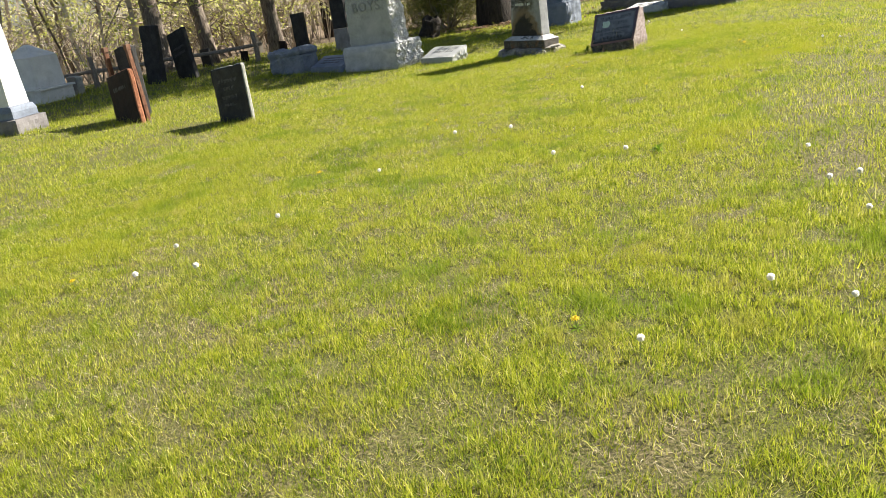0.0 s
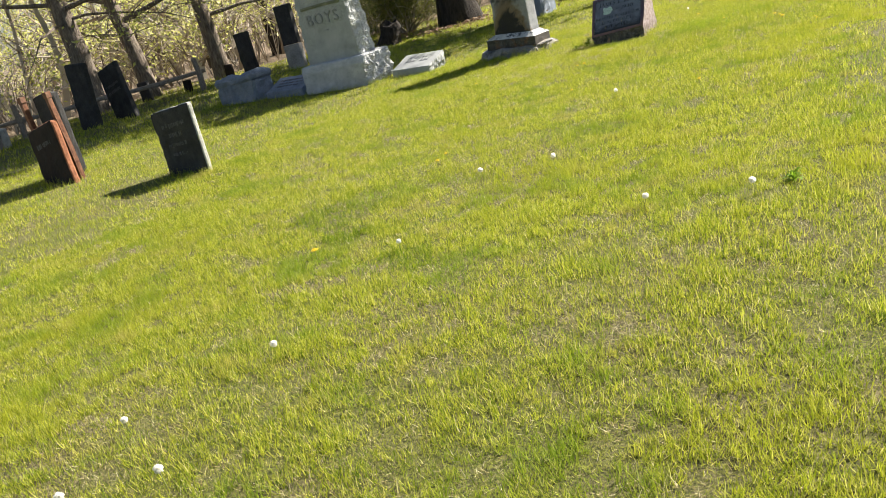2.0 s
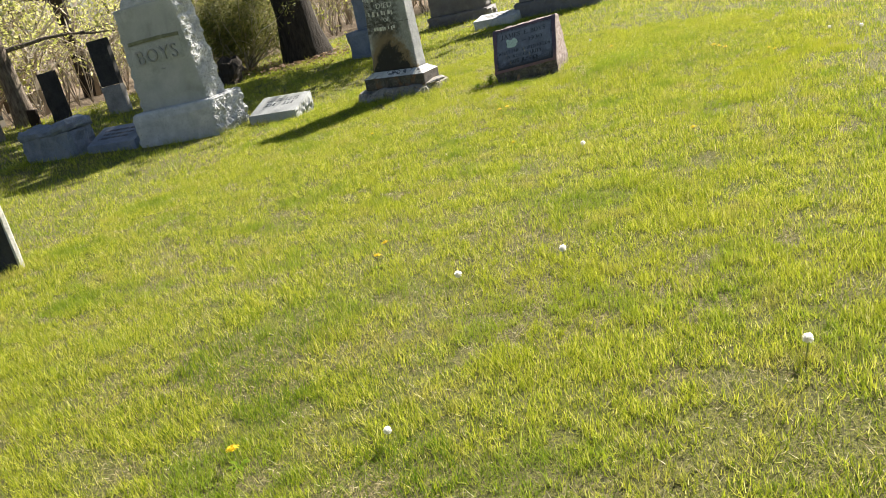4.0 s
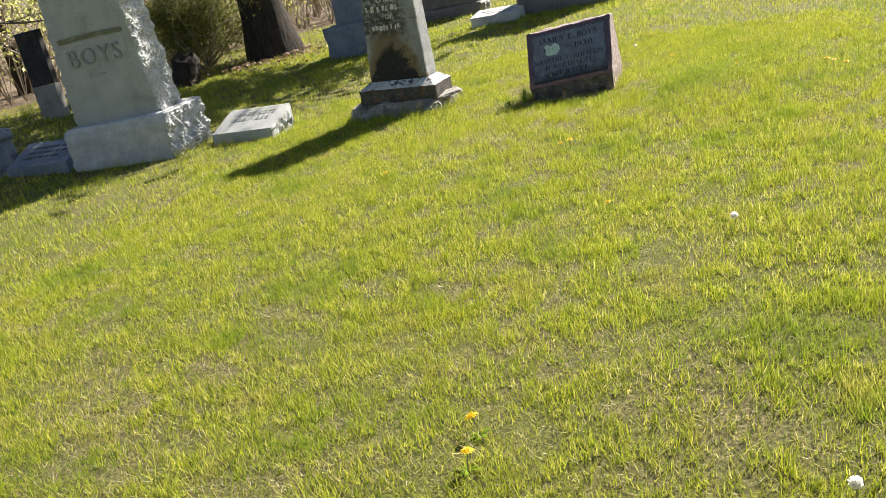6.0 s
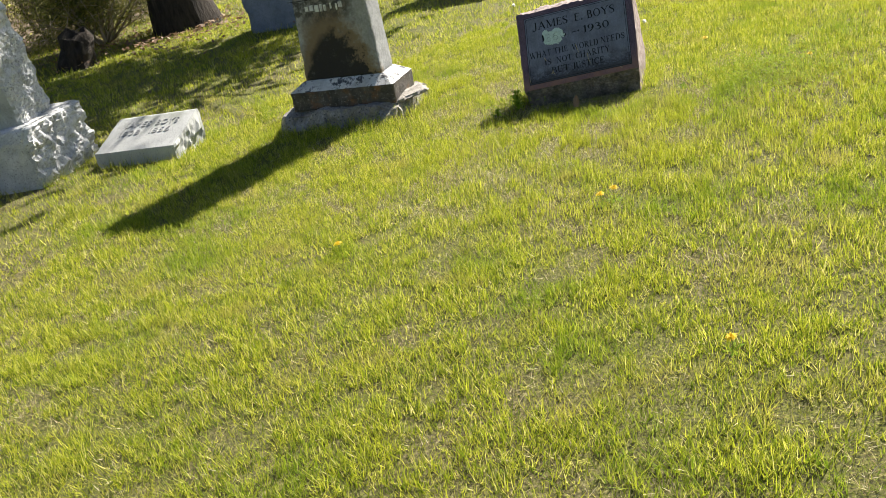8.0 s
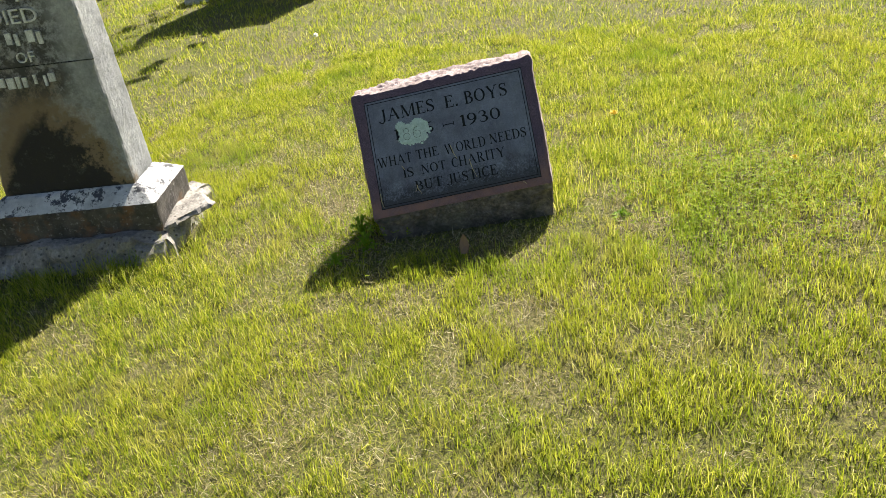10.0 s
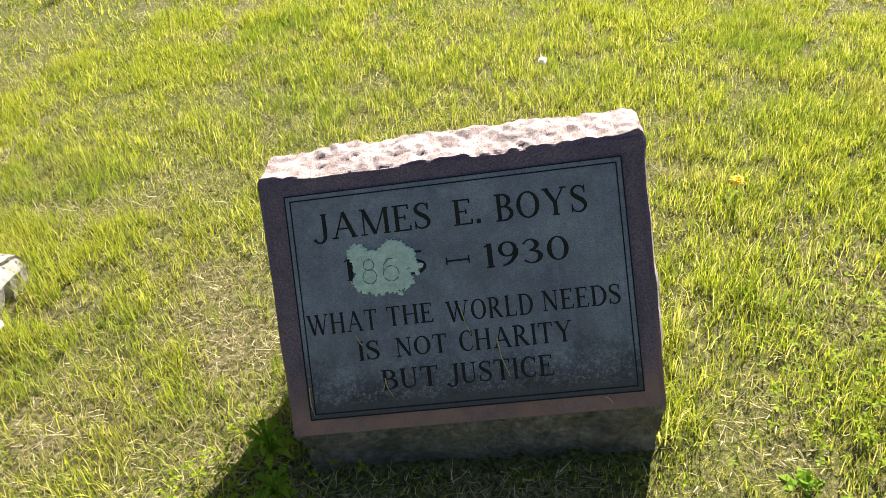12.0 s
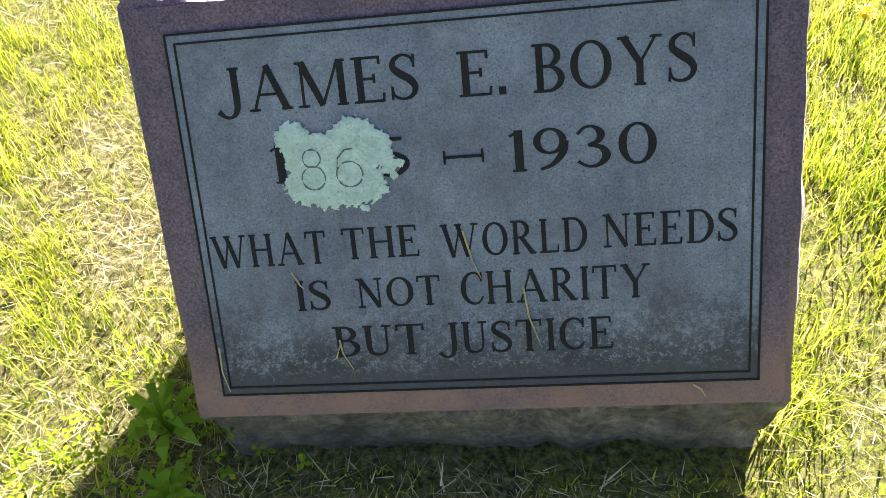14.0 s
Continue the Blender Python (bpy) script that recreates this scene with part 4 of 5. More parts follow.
slab_stone(pose(-9.72, -1.0, 0.0, -6, -15.0, 9), 0.58, 0.98, 0.10, "slate", "tilted dark headstone, leaning to one side", None, ((-0.2, 0.2, 0.6, 0.66), (-0.2, 0.2, 0.48, 0.54)), 0.0, "dark headstones by the wood", 8.0, 6.0)
slab_stone(pose(-10.26, 2.36, 0.0, -2, -3.0, 9), 0.40, 0.89, 0.09, "slate", "narrow dark headstone at the lawn's far side", None, (), 0.0, "dark headstones by the wood", 8.0, 7.0)
slab_stone(pose(-11.78, 0.66, 0.0, 0, -3.0, 9), 0.32, 0.40, 0.08, "slate", "short dark headstone before the wood", None, (), 0.0, "short headstones by the wood", 8.0, 8.0)
slab_stone(pose(-10.9, 1.13, 0.0, 0, 4.0, 9), 0.20, 0.24, 0.07, "brownstone", "very short dark headstone before the wood", None, (), 0.0, "short headstones by the wood", 8.0, 9.0)
slab_stone(pose(-11.15, 2.41, 0.0, 0, 3.0, 9), 0.22, 0.29, 0.07, "brownstone", "short brown headstone before the wood", None, (), 0.0, "short headstones by the wood", 8.0, 10.0)
slab_stone(pose(-11.45, -2.66, 0.0, 0, 3.0, 12), 0.34, 0.34, 0.16, "slate_pale", "short grey headstone by the fence", "lit_pale_edge", (), 0.02, "short headstones by the wood", 8.0, 11.0)


def build_mended_slab():
    t = thing("mended_headstone", pose(-8.70, 2.36, 0.0, -2, -2.0, 9), "tall dark headstone on a pale mended lower half", "headstone")
    part("lower_slab", hewn("lower_slab", lines(-0.21, 0.21, 10), lines(-0.06, 0.06, 3), lines(-0.1, 0.46, 8), "slate_pale", None, {"-y": 0.008, "+z": 0.01}, 2.0), t, "pale weathered lower half")
    part("upper_slab", hewn("upper_slab", lines(-0.205, 0.205, 10), lines(-0.05, 0.05, 3), lines(0.465, 1.24, 12), "slate", None, {"-y": 0.006, "+z": 0.008}, 4.0), t, "dark upper half")
    plot(-8.70, 2.36, 0.2, 0.06, 9)


build_mended_slab()


def build_posts():
    for m, h, w in ((pose(-4.42, -4.60, 0, 0, -4, 10), 1.0, 0.05), (pose(-5.34, -4.52, 0, 0, -3, 5), 0.98, 0.06)):
        t = thing("rusted_post", m, "rusted iron post standing beside the brown headstone", "post", "rusted posts")
        part("bar", hewn("bar", lines(-w / 2, w / 2, 2), lines(-0.03, 0.03, 2), lines(-0.1, h, 14), "rust", lambda x, y, z: (x + 0.008 * math.sin(z * 5), y, z), {"+x": 0.004, "-x": 0.004}, 3.0, 20, 0.003), t)
        part("tip", hewn("tip", lines(-w * 0.7, w * 0.7, 2), lines(-0.035, 0.035, 2), lines(h - 0.06, h + 0.012, 2), "rust", lambda x, y, z: (x + 0.008 * math.sin(z * 5), y, z), None, 5.0), t, "flaking cap of the post")


build_posts()


# ---- monuments farther off ----
def build_gabled_monument():
    t = thing("gabled_monument", pose(-10.95, -3.6, 0, 0, 0, 24), "white marble block monument with a hipped cap, on a stepped base", "monument")
    part("base", hewn("base", lines(-0.5, 0.5, 16), lines(-0.42, 0.42, 12), lines(-0.1, 0.24, 5), "white_marble", None, {"+x": 0.01, "-y": 0.01}, 3.0), t, "marble base block")
    part("base_moulding", hewn("base_moulding", lines(-0.54, 0.54, 14), lines(-0.46, 0.46, 12), [0.24, 0.27, 0.29], "white_marble", None, None, 2.0, 9, 0.01), t, "projecting marble moulding")
    part("die", hewn("die", lines(-0.42, 0.42, 12), lines(-0.34, 0.34, 10), lines(0.29, 0.88, 10), "white_marble", lambda x, y, z: (x * (1 - 0.1 * (z - 0.3)), y * (1 - 0.1 * (z - 0.3)), z), None, 5.0), t, "marble die")
    part("hipped_cap", hewn("hipped_cap", lines(-0.4, 0.4, 10), lines(-0.325, 0.325, 10), lines(0.88, 1.12, 5), "white_marble", lambda x, y, z: (x * (1 - 3.8 * (z - 0.88)), y * (1 - 3.8 * (z - 0.88)), z), None, 7.0), t, "hipped marble cap")
    plot(-10.95, -3.6, 0.48, 0.4, 24)


def build_obelisk():
    t = thing("obelisk", pose(-6.56, -5.66, 0, 0, 0, 35), "white marble obelisk on stepped grey base blocks", "monument")
    part("lower_base", hewn("lower_base", lines(-0.36, 0.36, 16), lines(-0.36, 0.36, 16), lines(-0.1, 0.2, 5), "granite_dark", None, {"+x": 0.02, "-x": 0.02, "-y": 0.02}, 3.0, 9, 0.01), t, "grey lower base block")
    part("upper_base", hewn("upper_base", lines(-0.29, 0.29, 14), lines(-0.29, 0.29, 14), [0.2, 0.26, 0.3, 0.34, 0.38], "granite_blue", lambda x, y, z: (x * (1 - 1.2 * max(0, z - 0.3)), y * (1 - 1.2 * max(0, z - 0.3)), z), None, 4.0, 9, 0.01), t, "moulded upper base block")
    part("shaft", hewn("shaft", lines(-0.23, 0.23, 10), lines(-0.23, 0.23, 10), lines(0.38, 2.1, 24), "white_marble", lambda x, y, z: (x * (1 - 0.22 * (z - 0.38)), y * (1 - 0.22 * (z - 0.38)), z), None, 5.0), t, "tapering white marble shaft")
    part("point", hewn("point", lines(-0.143, 0.143, 6), lines(-0.143, 0.143, 6), lines(2.1, 2.28, 4), "white_marble", lambda x, y, z: (x * (1 - 5.3 * (z - 2.1)), y * (1 - 5.3 * (z - 2.1)), z), None, 6.0), t, "pointed marble top")
    plot(-6.56, -5.66, 0.34, 0.34, 35)


def build_two_part(m, w, d, base_h, die_w, die_d, h, material, label, rock=0.03, seed=1.0, top=0.0):
    t = thing("granite_monument", m, label, "monument")
    part("base", hewn("base", lines(-w / 2, w / 2, 20), lines(-d / 2, d / 2, 12), lines(-0.1, base_h, 8), material, None, {"+x": rock, "-x": rock, "-y": rock * 0.4, "+z": 0.006}, seed, 9.0, 0.01), t, "granite base")
    part("die", hewn("die", lines(-die_w / 2, die_w / 2, 18), lines(-die_d / 2, die_d / 2, 10), lines(base_h, h, 16), material, lambda x, y, z: (x * (1 - 0.06 * (z - base_h)), y * (1 - 0.06 * (z - base_h)), z + top * (1 - (2 * x / die_w) ** 2) * (z - base_h)), {"+x": rock, "-x": rock}, seed + 3, 9.0, 0.01), t, "granite die")
    p = m.translation
    plot(p.x, p.y, w / 2 - 0.03, d / 2 - 0.03, math.degrees(m.to_euler().z))


build_gabled_monument()
build_obelisk()
build_two_part(pose(-4.58, 4.62, 0, 0, 0, 8), 1.02, 0.62, 0.42, 0.68, 0.36, 1.35, "granite_blue", "blue-grey granite monument on a broad base, in shade", 0.03, 4.0)
build_two_part(pose(-4.45, 7.35, 0, 0, 0, 8), 1.25, 0.6, 0.18, 1.15, 0.42, 0.95, "granite_dark", "dark granite monument with rough sides", 0.05, 6.0)
build_two_part(pose(-1.90, 5.95, 0, 0, 0, 8), 1.42, 0.6, 0.26, 1.25, 0.40, 1.75, "granite_dark", "wide dark granite monument with rough sides", 0.05, 9.0)
bevel_marker(pose(-2.78, 5.2, 0.0, 0, 0, 6), 0.72, 0.46, 0.14, 0.19, "granite_rock", "low pale granite marker beside a dark granite monument", ((-0.25, 0.25, 0.0, 0.05), (-0.2, 0.2, -0.1, -0.05)), (), 0.03, 9.0)

# ---- trees and woods ----
def limb(rnd, start, way, length, r0, out, depth, bend=0.25, droop=0.0, tips=None):
    """Grows a limb and its branches. out: list of (points, radii)."""
    n = 5 if depth > 1 else 4 if depth else 3
    pts, radii, p, d = [start.copy()], [r0], start.copy(), way.normalized()
    for i in range(n):
        d = (d + Vector((rnd.uniform(-1, 1), rnd.uniform(-1, 1), rnd.uniform(-0.7, 0.9))) * bend + Vector((0, 0, -droop))).normalized()
        p = p + d * length / n
        pts.append(p.copy())
        radii.append(r0 * (1 - 0.8 * (i + 1) / n))
    out.append((pts, radii))
    if depth == 0:
        if tips is not None:
            tips += pts[1:]
        return
    for k in range(rnd.randint(3, 5)):
        f = rnd.uniform(0.25, 1.0)
        i = min(n - 1, int(f * n))
        q = pts[i].lerp(pts[i + 1], f * n - i)
        side = Vector((rnd.uniform(-1, 1), rnd.uniform(-1, 1), rnd.uniform(-0.2, 0.8))).normalized()
        limb(rnd, q, (d * 0.6 + side).normalized(), length * rnd.uniform(0.4, 0.6), max(0.004, r0 * (1 - 0.75 * f) * 0.6), out, depth - 1, bend * 1.15, droop, tips)


def leaves_mesh(name, rnd, tips, per, spread, size, material):
    verts, faces = [], []
    for p in tips:
        for _ in range(per):
            c = p + Vector((rnd.gauss(0, 1), rnd.gauss(0, 1), rnd.gauss(0, 0.8))) * spread
            a = Vector((rnd.uniform(-1, 1), rnd.uniform(-1, 1), rnd.uniform(-1, 1))).normalized()
            b = a.cross(Vector((rnd.uniform(-1, 1), rnd.uniform(-1, 1), rnd.uniform(-1, 1)))).normalized()
            s = size * rnd.uniform(0.6, 1.3)
            i = len(verts)
            verts += [c - a * s, c + b * s * 0.5, c + a * s, c - b * s * 0.5]
            faces.append((i, i + 1, i + 2, i + 3))
    return mesh_of(name, verts, faces, material)


def build_tree(x, y, r, h, lean, seed, label, bark="bark", first=2.2, limbs=9, spread=3.0, leaf="wood_leaf", per=3, leaf_size=0.045, flare=1.35, extra=(), cloud=0.12, gap=None):
    rnd = random.Random(seed)
    t = thing("tree", pose(x, y, 0), label, "tree", "", "")
    verts, faces = [], []
    pts, radii = [], []
    for i in range(15):
        z = -0.15 + (h + 0.15) * i / 14
        f = max(0.0, z) / h
        pts.append(Vector((lean[0] * f * h + 0.06 * math.sin(z * 0.9 + seed), lean[1] * f * h + 0.05 * math.cos(z * 1.1 + seed), z)))
        radii.append(r * (1 - 0.75 * f) * (1 + (flare - 1) * math.exp(-max(0.0, z) * 2.4)))
    fine_p, fine_r = [], []
    for i in range(14):
        for k in range(3):
            fine_p.append(pts[i].lerp(pts[i + 1], k / 3))
            fine_r.append(radii[i] + (radii[i + 1] - radii[i]) * k / 3)
    tube(fine_p + [pts[-1]], fine_r + [radii[-1]], 20, verts, faces)
    for v in verts:
        v += Vector((v.x - lean[0] * v.z, v.y - lean[1] * v.z, 0)).normalized() * (0.10 * r * noise.noise(v * 3.5 + Vector((seed, 0, 0))) + 0.07 * r * noise.noise(Vector((v.x * 16, v.y * 16, v.z * 2.5))) + (0.35 * r * max(0.0, noise.noise(Vector((math.atan2(v.y, v.x) * 1.3, seed, 0)))) * math.exp(-max(0.0, v.z) * 3)))
    part("trunk", mesh_of("trunk", verts, faces, bark, True), t)
    out, tips = [], []
    for k in range(limbs):
        z = first + (h - first) * (k + rnd.random() * 0.5) / limbs
        i = min(13, int((z + 0.15) / (h + 0.15) * 14))
        a = rnd.uniform(0, 2 * math.pi)
        d = Vector((math.cos(a), math.sin(a), rnd.uniform(0.15, 0.7)))
        limb(rnd, pts[i].lerp(pts[i + 1], 0.5), d, spread * (1 - 0.4 * (z / h)) * rnd.uniform(0.7, 1.1), radii[i] * 0.42, out, 2, 0.25, 0.02, tips)
    for start, way, length, rad, droop in extra:
        limb(rnd, Vector(start), Vector(way), length, rad, out, 2, 0.22, droop, tips)
    if gap:  # no leaves over this side of the crown
        tips = [p for p in tips if not (p.x > gap[0] and p.y < gap[1]) and gap[3] < p.x < gap[2]]
    verts, faces = [], []
    for p, rr in out:
        tube(p, rr, 6 if rr[0] > 0.03 else 3, verts, faces)
    part("branchwork", mesh_of("branchwork", verts, faces, bark), t, "limbs and branches", None, "stuff")
    part("crown", leaves_mesh("crown", rnd, tips, per, cloud, leaf_size, leaf), t, "thin spring leaves", None, "stuff")
    plot(x, y, r * 1.1, r * 1.1)
    return t


build_tree(-12.1, -0.27, 0.22, 10.0, (-0.13, 0.0), 11, "old leaning tree with pale ridged bark at the lawn's edge", "bark", 2.0, 8, 3.4, extra=(((-0.28, 0.0, 2.15), (1.0, 0.5, 0.12), 3.6, 0.06, 0.03), ((-0.25, 0.0, 1.95), (0.8, 0.8, -0.05), 2.6, 0.035, 0.06), ((-0.3, -0.1, 2.3), (-0.2, -1.0, 0.2), 3.2, 0.05, 0.05), ((-0.25, 0, 1.9), (0.6, -0.8, 0.1), 2.4, 0.03, 0.08)))
build_tree(-12.4, 1.13, 0.17, 9.0, (-0.22, 0.0), 12, "slender brown-barked tree leaning over the wood's edge", "bark", 2.2, 8, 2.8, extra=(((-0.1, 0, 1.7), (1.0, 0.7, 0.25), 2.6, 0.07, 0.05), ((-0.1, 0, 1.5), (0.9, -0.5, 0.3), 2.2, 0.05, 0.06)))
build_tree(-11.75, 2.60, 0.175, 9.5, (-0.04, 0.01), 13, "slender tree with rough bark at the lawn's edge", "bark", 2.0, 8, 2.8, extra=(((0, 0, 1.4), (1.0, 0.8, 0.1), 2.2, 0.05, 0.05), ((0, 0, 1.6), (0.6, -0.8, 0.3), 2.2, 0.05, 0.05)))
build_tree(-13.7, 5.86, 0.17, 9.0, (0.01, 0.0), 14, "slender tree inside the wood's edge", "bark_dark", 1.8, 8, 2.6)
build_tree(-7.10, 5.72, 0.37, 9.5, (-0.01, 0.0), 15, "large dark-trunked tree with a flared foot, shading the graves", "bark_dark", 3.5, 20, 5.6, "crown_leaf", 30, 0.135, 1.45, (((0.2, 0, 3.3), (1.0, 0.05, 0.06), 5.4, 0.11, 0.0), ((0.2, 0, 3.2), (1.0, 0.22, 0.06), 5.2, 0.09, 0.0), ((0.2, 0, 3.7), (1.0, 0.02, 0.1), 4.0, 0.09, 0.0), ((0.2, 0.1, 3.6), (0.8, 0.6, 0.1), 4.2, 0.1, 0.0), ((0, -0.2, 3.4), (-0.2, -1.0, 0.12), 4.0, 0.1, 0.0), ((-0.1, -0.1, 4.6), (-1.0, -0.25, 0.15), 4.4, 0.1, 0.0), ((-0.1, -0.1, 5.2), (-0.7, -0.8, 0.15), 4.2, 0.1, 0.0), ((-0.1, 0, 5.6), (-0.9, 0.4, 0.2), 4.2, 0.09, 0.0), ((-0.05, -0.1, 6.2), (-0.3, -1.0, 0.1), 3.8, 0.08, 0.0)), 0.42, (2.0, -0.9, 5.2, -1.9))


def build_stump():
    t = thing("stump", pose(-7.40, 3.75, 0, 4, 8, 30), "broken dark tree stump in the shade", "stump")
    verts, faces = [], []
    pts = [Vector((0.01 * i, 0, -0.1 + 0.075 * i)) for i in range(8)]
    tube(pts, [0.29, 0.26, 0.23, 0.215, 0.21, 0.2, 0.19, 0.12], 16, verts, faces)
    for v in verts:
        v += Vector((v.x, v.y, 0)).normalized() * 0.05 * noise.noise(v * 7)
        if v.z > 0.3:
            v.z += 0.12 * noise.noise(Vector((v.x * 9, v.y * 9, 2)))
    faces.append(tuple(range(len(verts) - 16, len(verts))))
    part("wood", mesh_of("wood", verts, faces, "bark_dark"), t)
    plot(-7.40, 3.75, 0.2, 0.2)


build_stump()


def build_juniper(x, y, r, h, seed):
    rnd = random.Random(seed)
    t = thing("juniper_bush", pose(x, y, 0), "sprawling olive-brown juniper bush in the half shade", "bush", "junipers")
    out, tips = [], []
    for k in range(34):
        a = rnd.uniform(0, 2 * math.pi)
        d = Vector((math.cos(a), math.sin(a), rnd.uniform(0.5, 2.2)))
        limb(rnd, Vector((0.15 * math.cos(a), 0.15 * math.sin(a), 0.0)), d, h * rnd.uniform(0.6, 1.05), 0.022, out, 1, 0.3, 0.06, tips)
    verts, faces = [], []
    for p, rr in out:
        tube([Vector((q.x * r / h * 1.1, q.y * r / h * 1.1, max(0.02, q.z))) for q in p], rr, 3, verts, faces)
    part("stem_tangle", mesh_of("stem_tangle", verts, faces, "twig"), t, "bare brown stems", None, "stuff")
    tips = [Vector((q.x * r / h * 1.1, q.y * r / h * 1.1, max(0.05, q.z))) for q in tips]
    verts, faces = [], []
    for p in tips:
        for _ in range(42):
            c = p + Vector((rnd.gauss(0, 1), rnd.gauss(0, 1), rnd.gauss(0, 1))) * 0.12
            a = Vector((rnd.uniform(-1, 1), rnd.uniform(-1, 1), rnd.uniform(-0.2, 1))).normalized() * rnd.uniform(0.05, 0.11)
            b = a.cross(Vector((rnd.random(), rnd.random(), rnd.random()))).normalized() * 0.010
            i = len(verts)
            verts += [c - b, c + b, c + a]
            faces.append((i, i + 1, i + 2))
    part("needles", mesh_of("needles", verts, faces, "juniper"), t, "olive-green needles", None, "stuff")


build_juniper(-8.3, 5.3, 1.1, 1.7, 21)
build_juniper(-9.9, 6.9, 1.3, 2.0, 22)


def wood_edge(y):
    """Where the wood begins: x on the line along which the lawn ends."""
    return -13.0 if y < 2 else -13.0 + 0.62 * (y - 2)


def build_woodland():
    rnd = random.Random(31)
    out, tips = [], []
    for k in range(340):
        y = rnd.uniform(-13, 26)
        depth = rnd.uniform(0.0, 1.0) ** 1.5 * 26
        p = Vector((wood_edge(y) - 0.8 - depth, y, -0.05))
        h = rnd.uniform(3.5, 9.0) if y < 1.5 else rnd.uniform(1.4, 2.6) + 0.12 * depth
        r = rnd.uniform(0.02, 0.09) if rnd.random() < 0.93 else rnd.uniform(0.09, 0.14)
        d = Vector((rnd.gauss(0, 0.12), rnd.gauss(0, 0.12), 1))
        pts = [p + d * h * f + Vector((rnd.gauss(0, 0.06), rnd.gauss(0, 0.06), 0)) for f in lines(0, 1, 6)]
        out.append((pts, [r * (1 - 0.8 * f) for f in lines(0, 1, 6)]))
        for b in range(11):
            f = rnd.uniform(0.08, 0.9)
            q = p + d * h * f
            a = rnd.uniform(0, 2 * math.pi)
            limb(rnd, q, Vector((math.cos(a), math.sin(a), rnd.uniform(0.0, 0.9))), rnd.uniform(0.8, 2.0), max(0.006, r * 0.35), out, 1, 0.35, 0.03, tips)
    for k in range(650):  # arching brambles and bare brush
        y = rnd.uniform(-13, 24)
        p = Vector((wood_edge(y) - 0.3 - rnd.random() ** 1.6 * 16, y, -0.05))
        for s in range(7):
            a = rnd.uniform(0, 2 * math.pi)
            L = rnd.uniform(0.8, 2.4)
            u = Vector((math.cos(a), math.sin(a), 0))
            pts = [p, p + u * 0.18 * L + Vector((0, 0, 0.5 * L)), p + u * 0.5 * L + Vector((0, 0, 0.72 * L)), p + u * 0.9 * L + Vector((rnd.gauss(0, 0.1), rnd.gauss(0, 0.1), 0.55 * L))]
            out.append((pts, [0.009, 0.007, 0.005, 0.002]))
            if rnd.random() < 0.5:
                tips += pts[2:]
    verts, faces = [], []
    for p, rr in out:
        tube(p, rr, 3, verts, faces)
    ob = new("woodland_stems", mesh_of("woodland_stems", verts, faces, "twig"))
    tagged(ob, "tangle of bare saplings, twigs and brush at the wood's edge", "woodland", "", "stuff")
    tips = [p for p in tips if p.z > 0.2]
    ob = new("woodland_leaves", leaves_mesh("woodland_leaves", rnd, rnd.sample(tips, min(len(tips), 32000)), 4, 0.12, 0.05, "wood_leaf"))
    tagged(ob, "young yellow-green leaves among bare woodland twigs", "woodland", "", "stuff")


build_woodland()


def build_fence():
    t = thing("rail_fence", pose(-12.0, -2.3, 0, 0, 0, 64), "weathered wooden rail fence at the lawn's edge", "fence")
    for k in range(-3, 3):
        verts, faces = [], []
        x = 1.75 * k + 0.3
        tube([Vector((x, 0, -0.1)), Vector((x + 0.01, 0, 0.3)), Vector((x - 0.02, 0.01, 0.66))], [0.065, 0.06, 0.05], 8, verts, faces)
        faces.append(tuple(range(len(verts) - 8, len(verts))))
        part("post", mesh_of("post", verts, faces, "wood"), t)
    for k in range(-3, 2):
        verts, faces = [], []
        x = 1.75 * k + 0.3
        tube([Vector((x - 0.15, 0.06, 0.34)), Vector((x + 0.9, 0.05, 0.33)), Vector((x + 1.9, 0.07, 0.36))], [0.04, 0.045, 0.038], 7, verts, faces)
        part("rail", mesh_of("rail", verts, faces, "wood"), t)


build_fence()


# ---- flowers and weeds ----
def blade_ring(rnd, n, length, width, rise, verts, faces, z0=0.0):
    for k in range(n):
        a = 2 * math.pi * (k + rnd.random() * 0.6) / n
        L = length * rnd.uniform(0.7, 1.15)
        u, w = Vector((math.cos(a), math.sin(a), 0)), Vector((-math.sin(a), math.cos(a), 0))
        prof = ((0.0, 0.3, 0.0), (0.35, 0.7, rise * 0.8), (0.7, 1.0, rise), (1.0, 0.1, rise * 0.7))
        i = len(verts)
        for f, wd, z in prof:
            c = u * L * f + Vector((0, 0, z0 + z * L))
            verts += [c - w * width * wd / 2, c + w * width * wd / 2]
        for s in range(3):
            faces.append((i + 2 * s, i + 2 * s + 1, i + 2 * s + 3, i + 2 * s + 2))


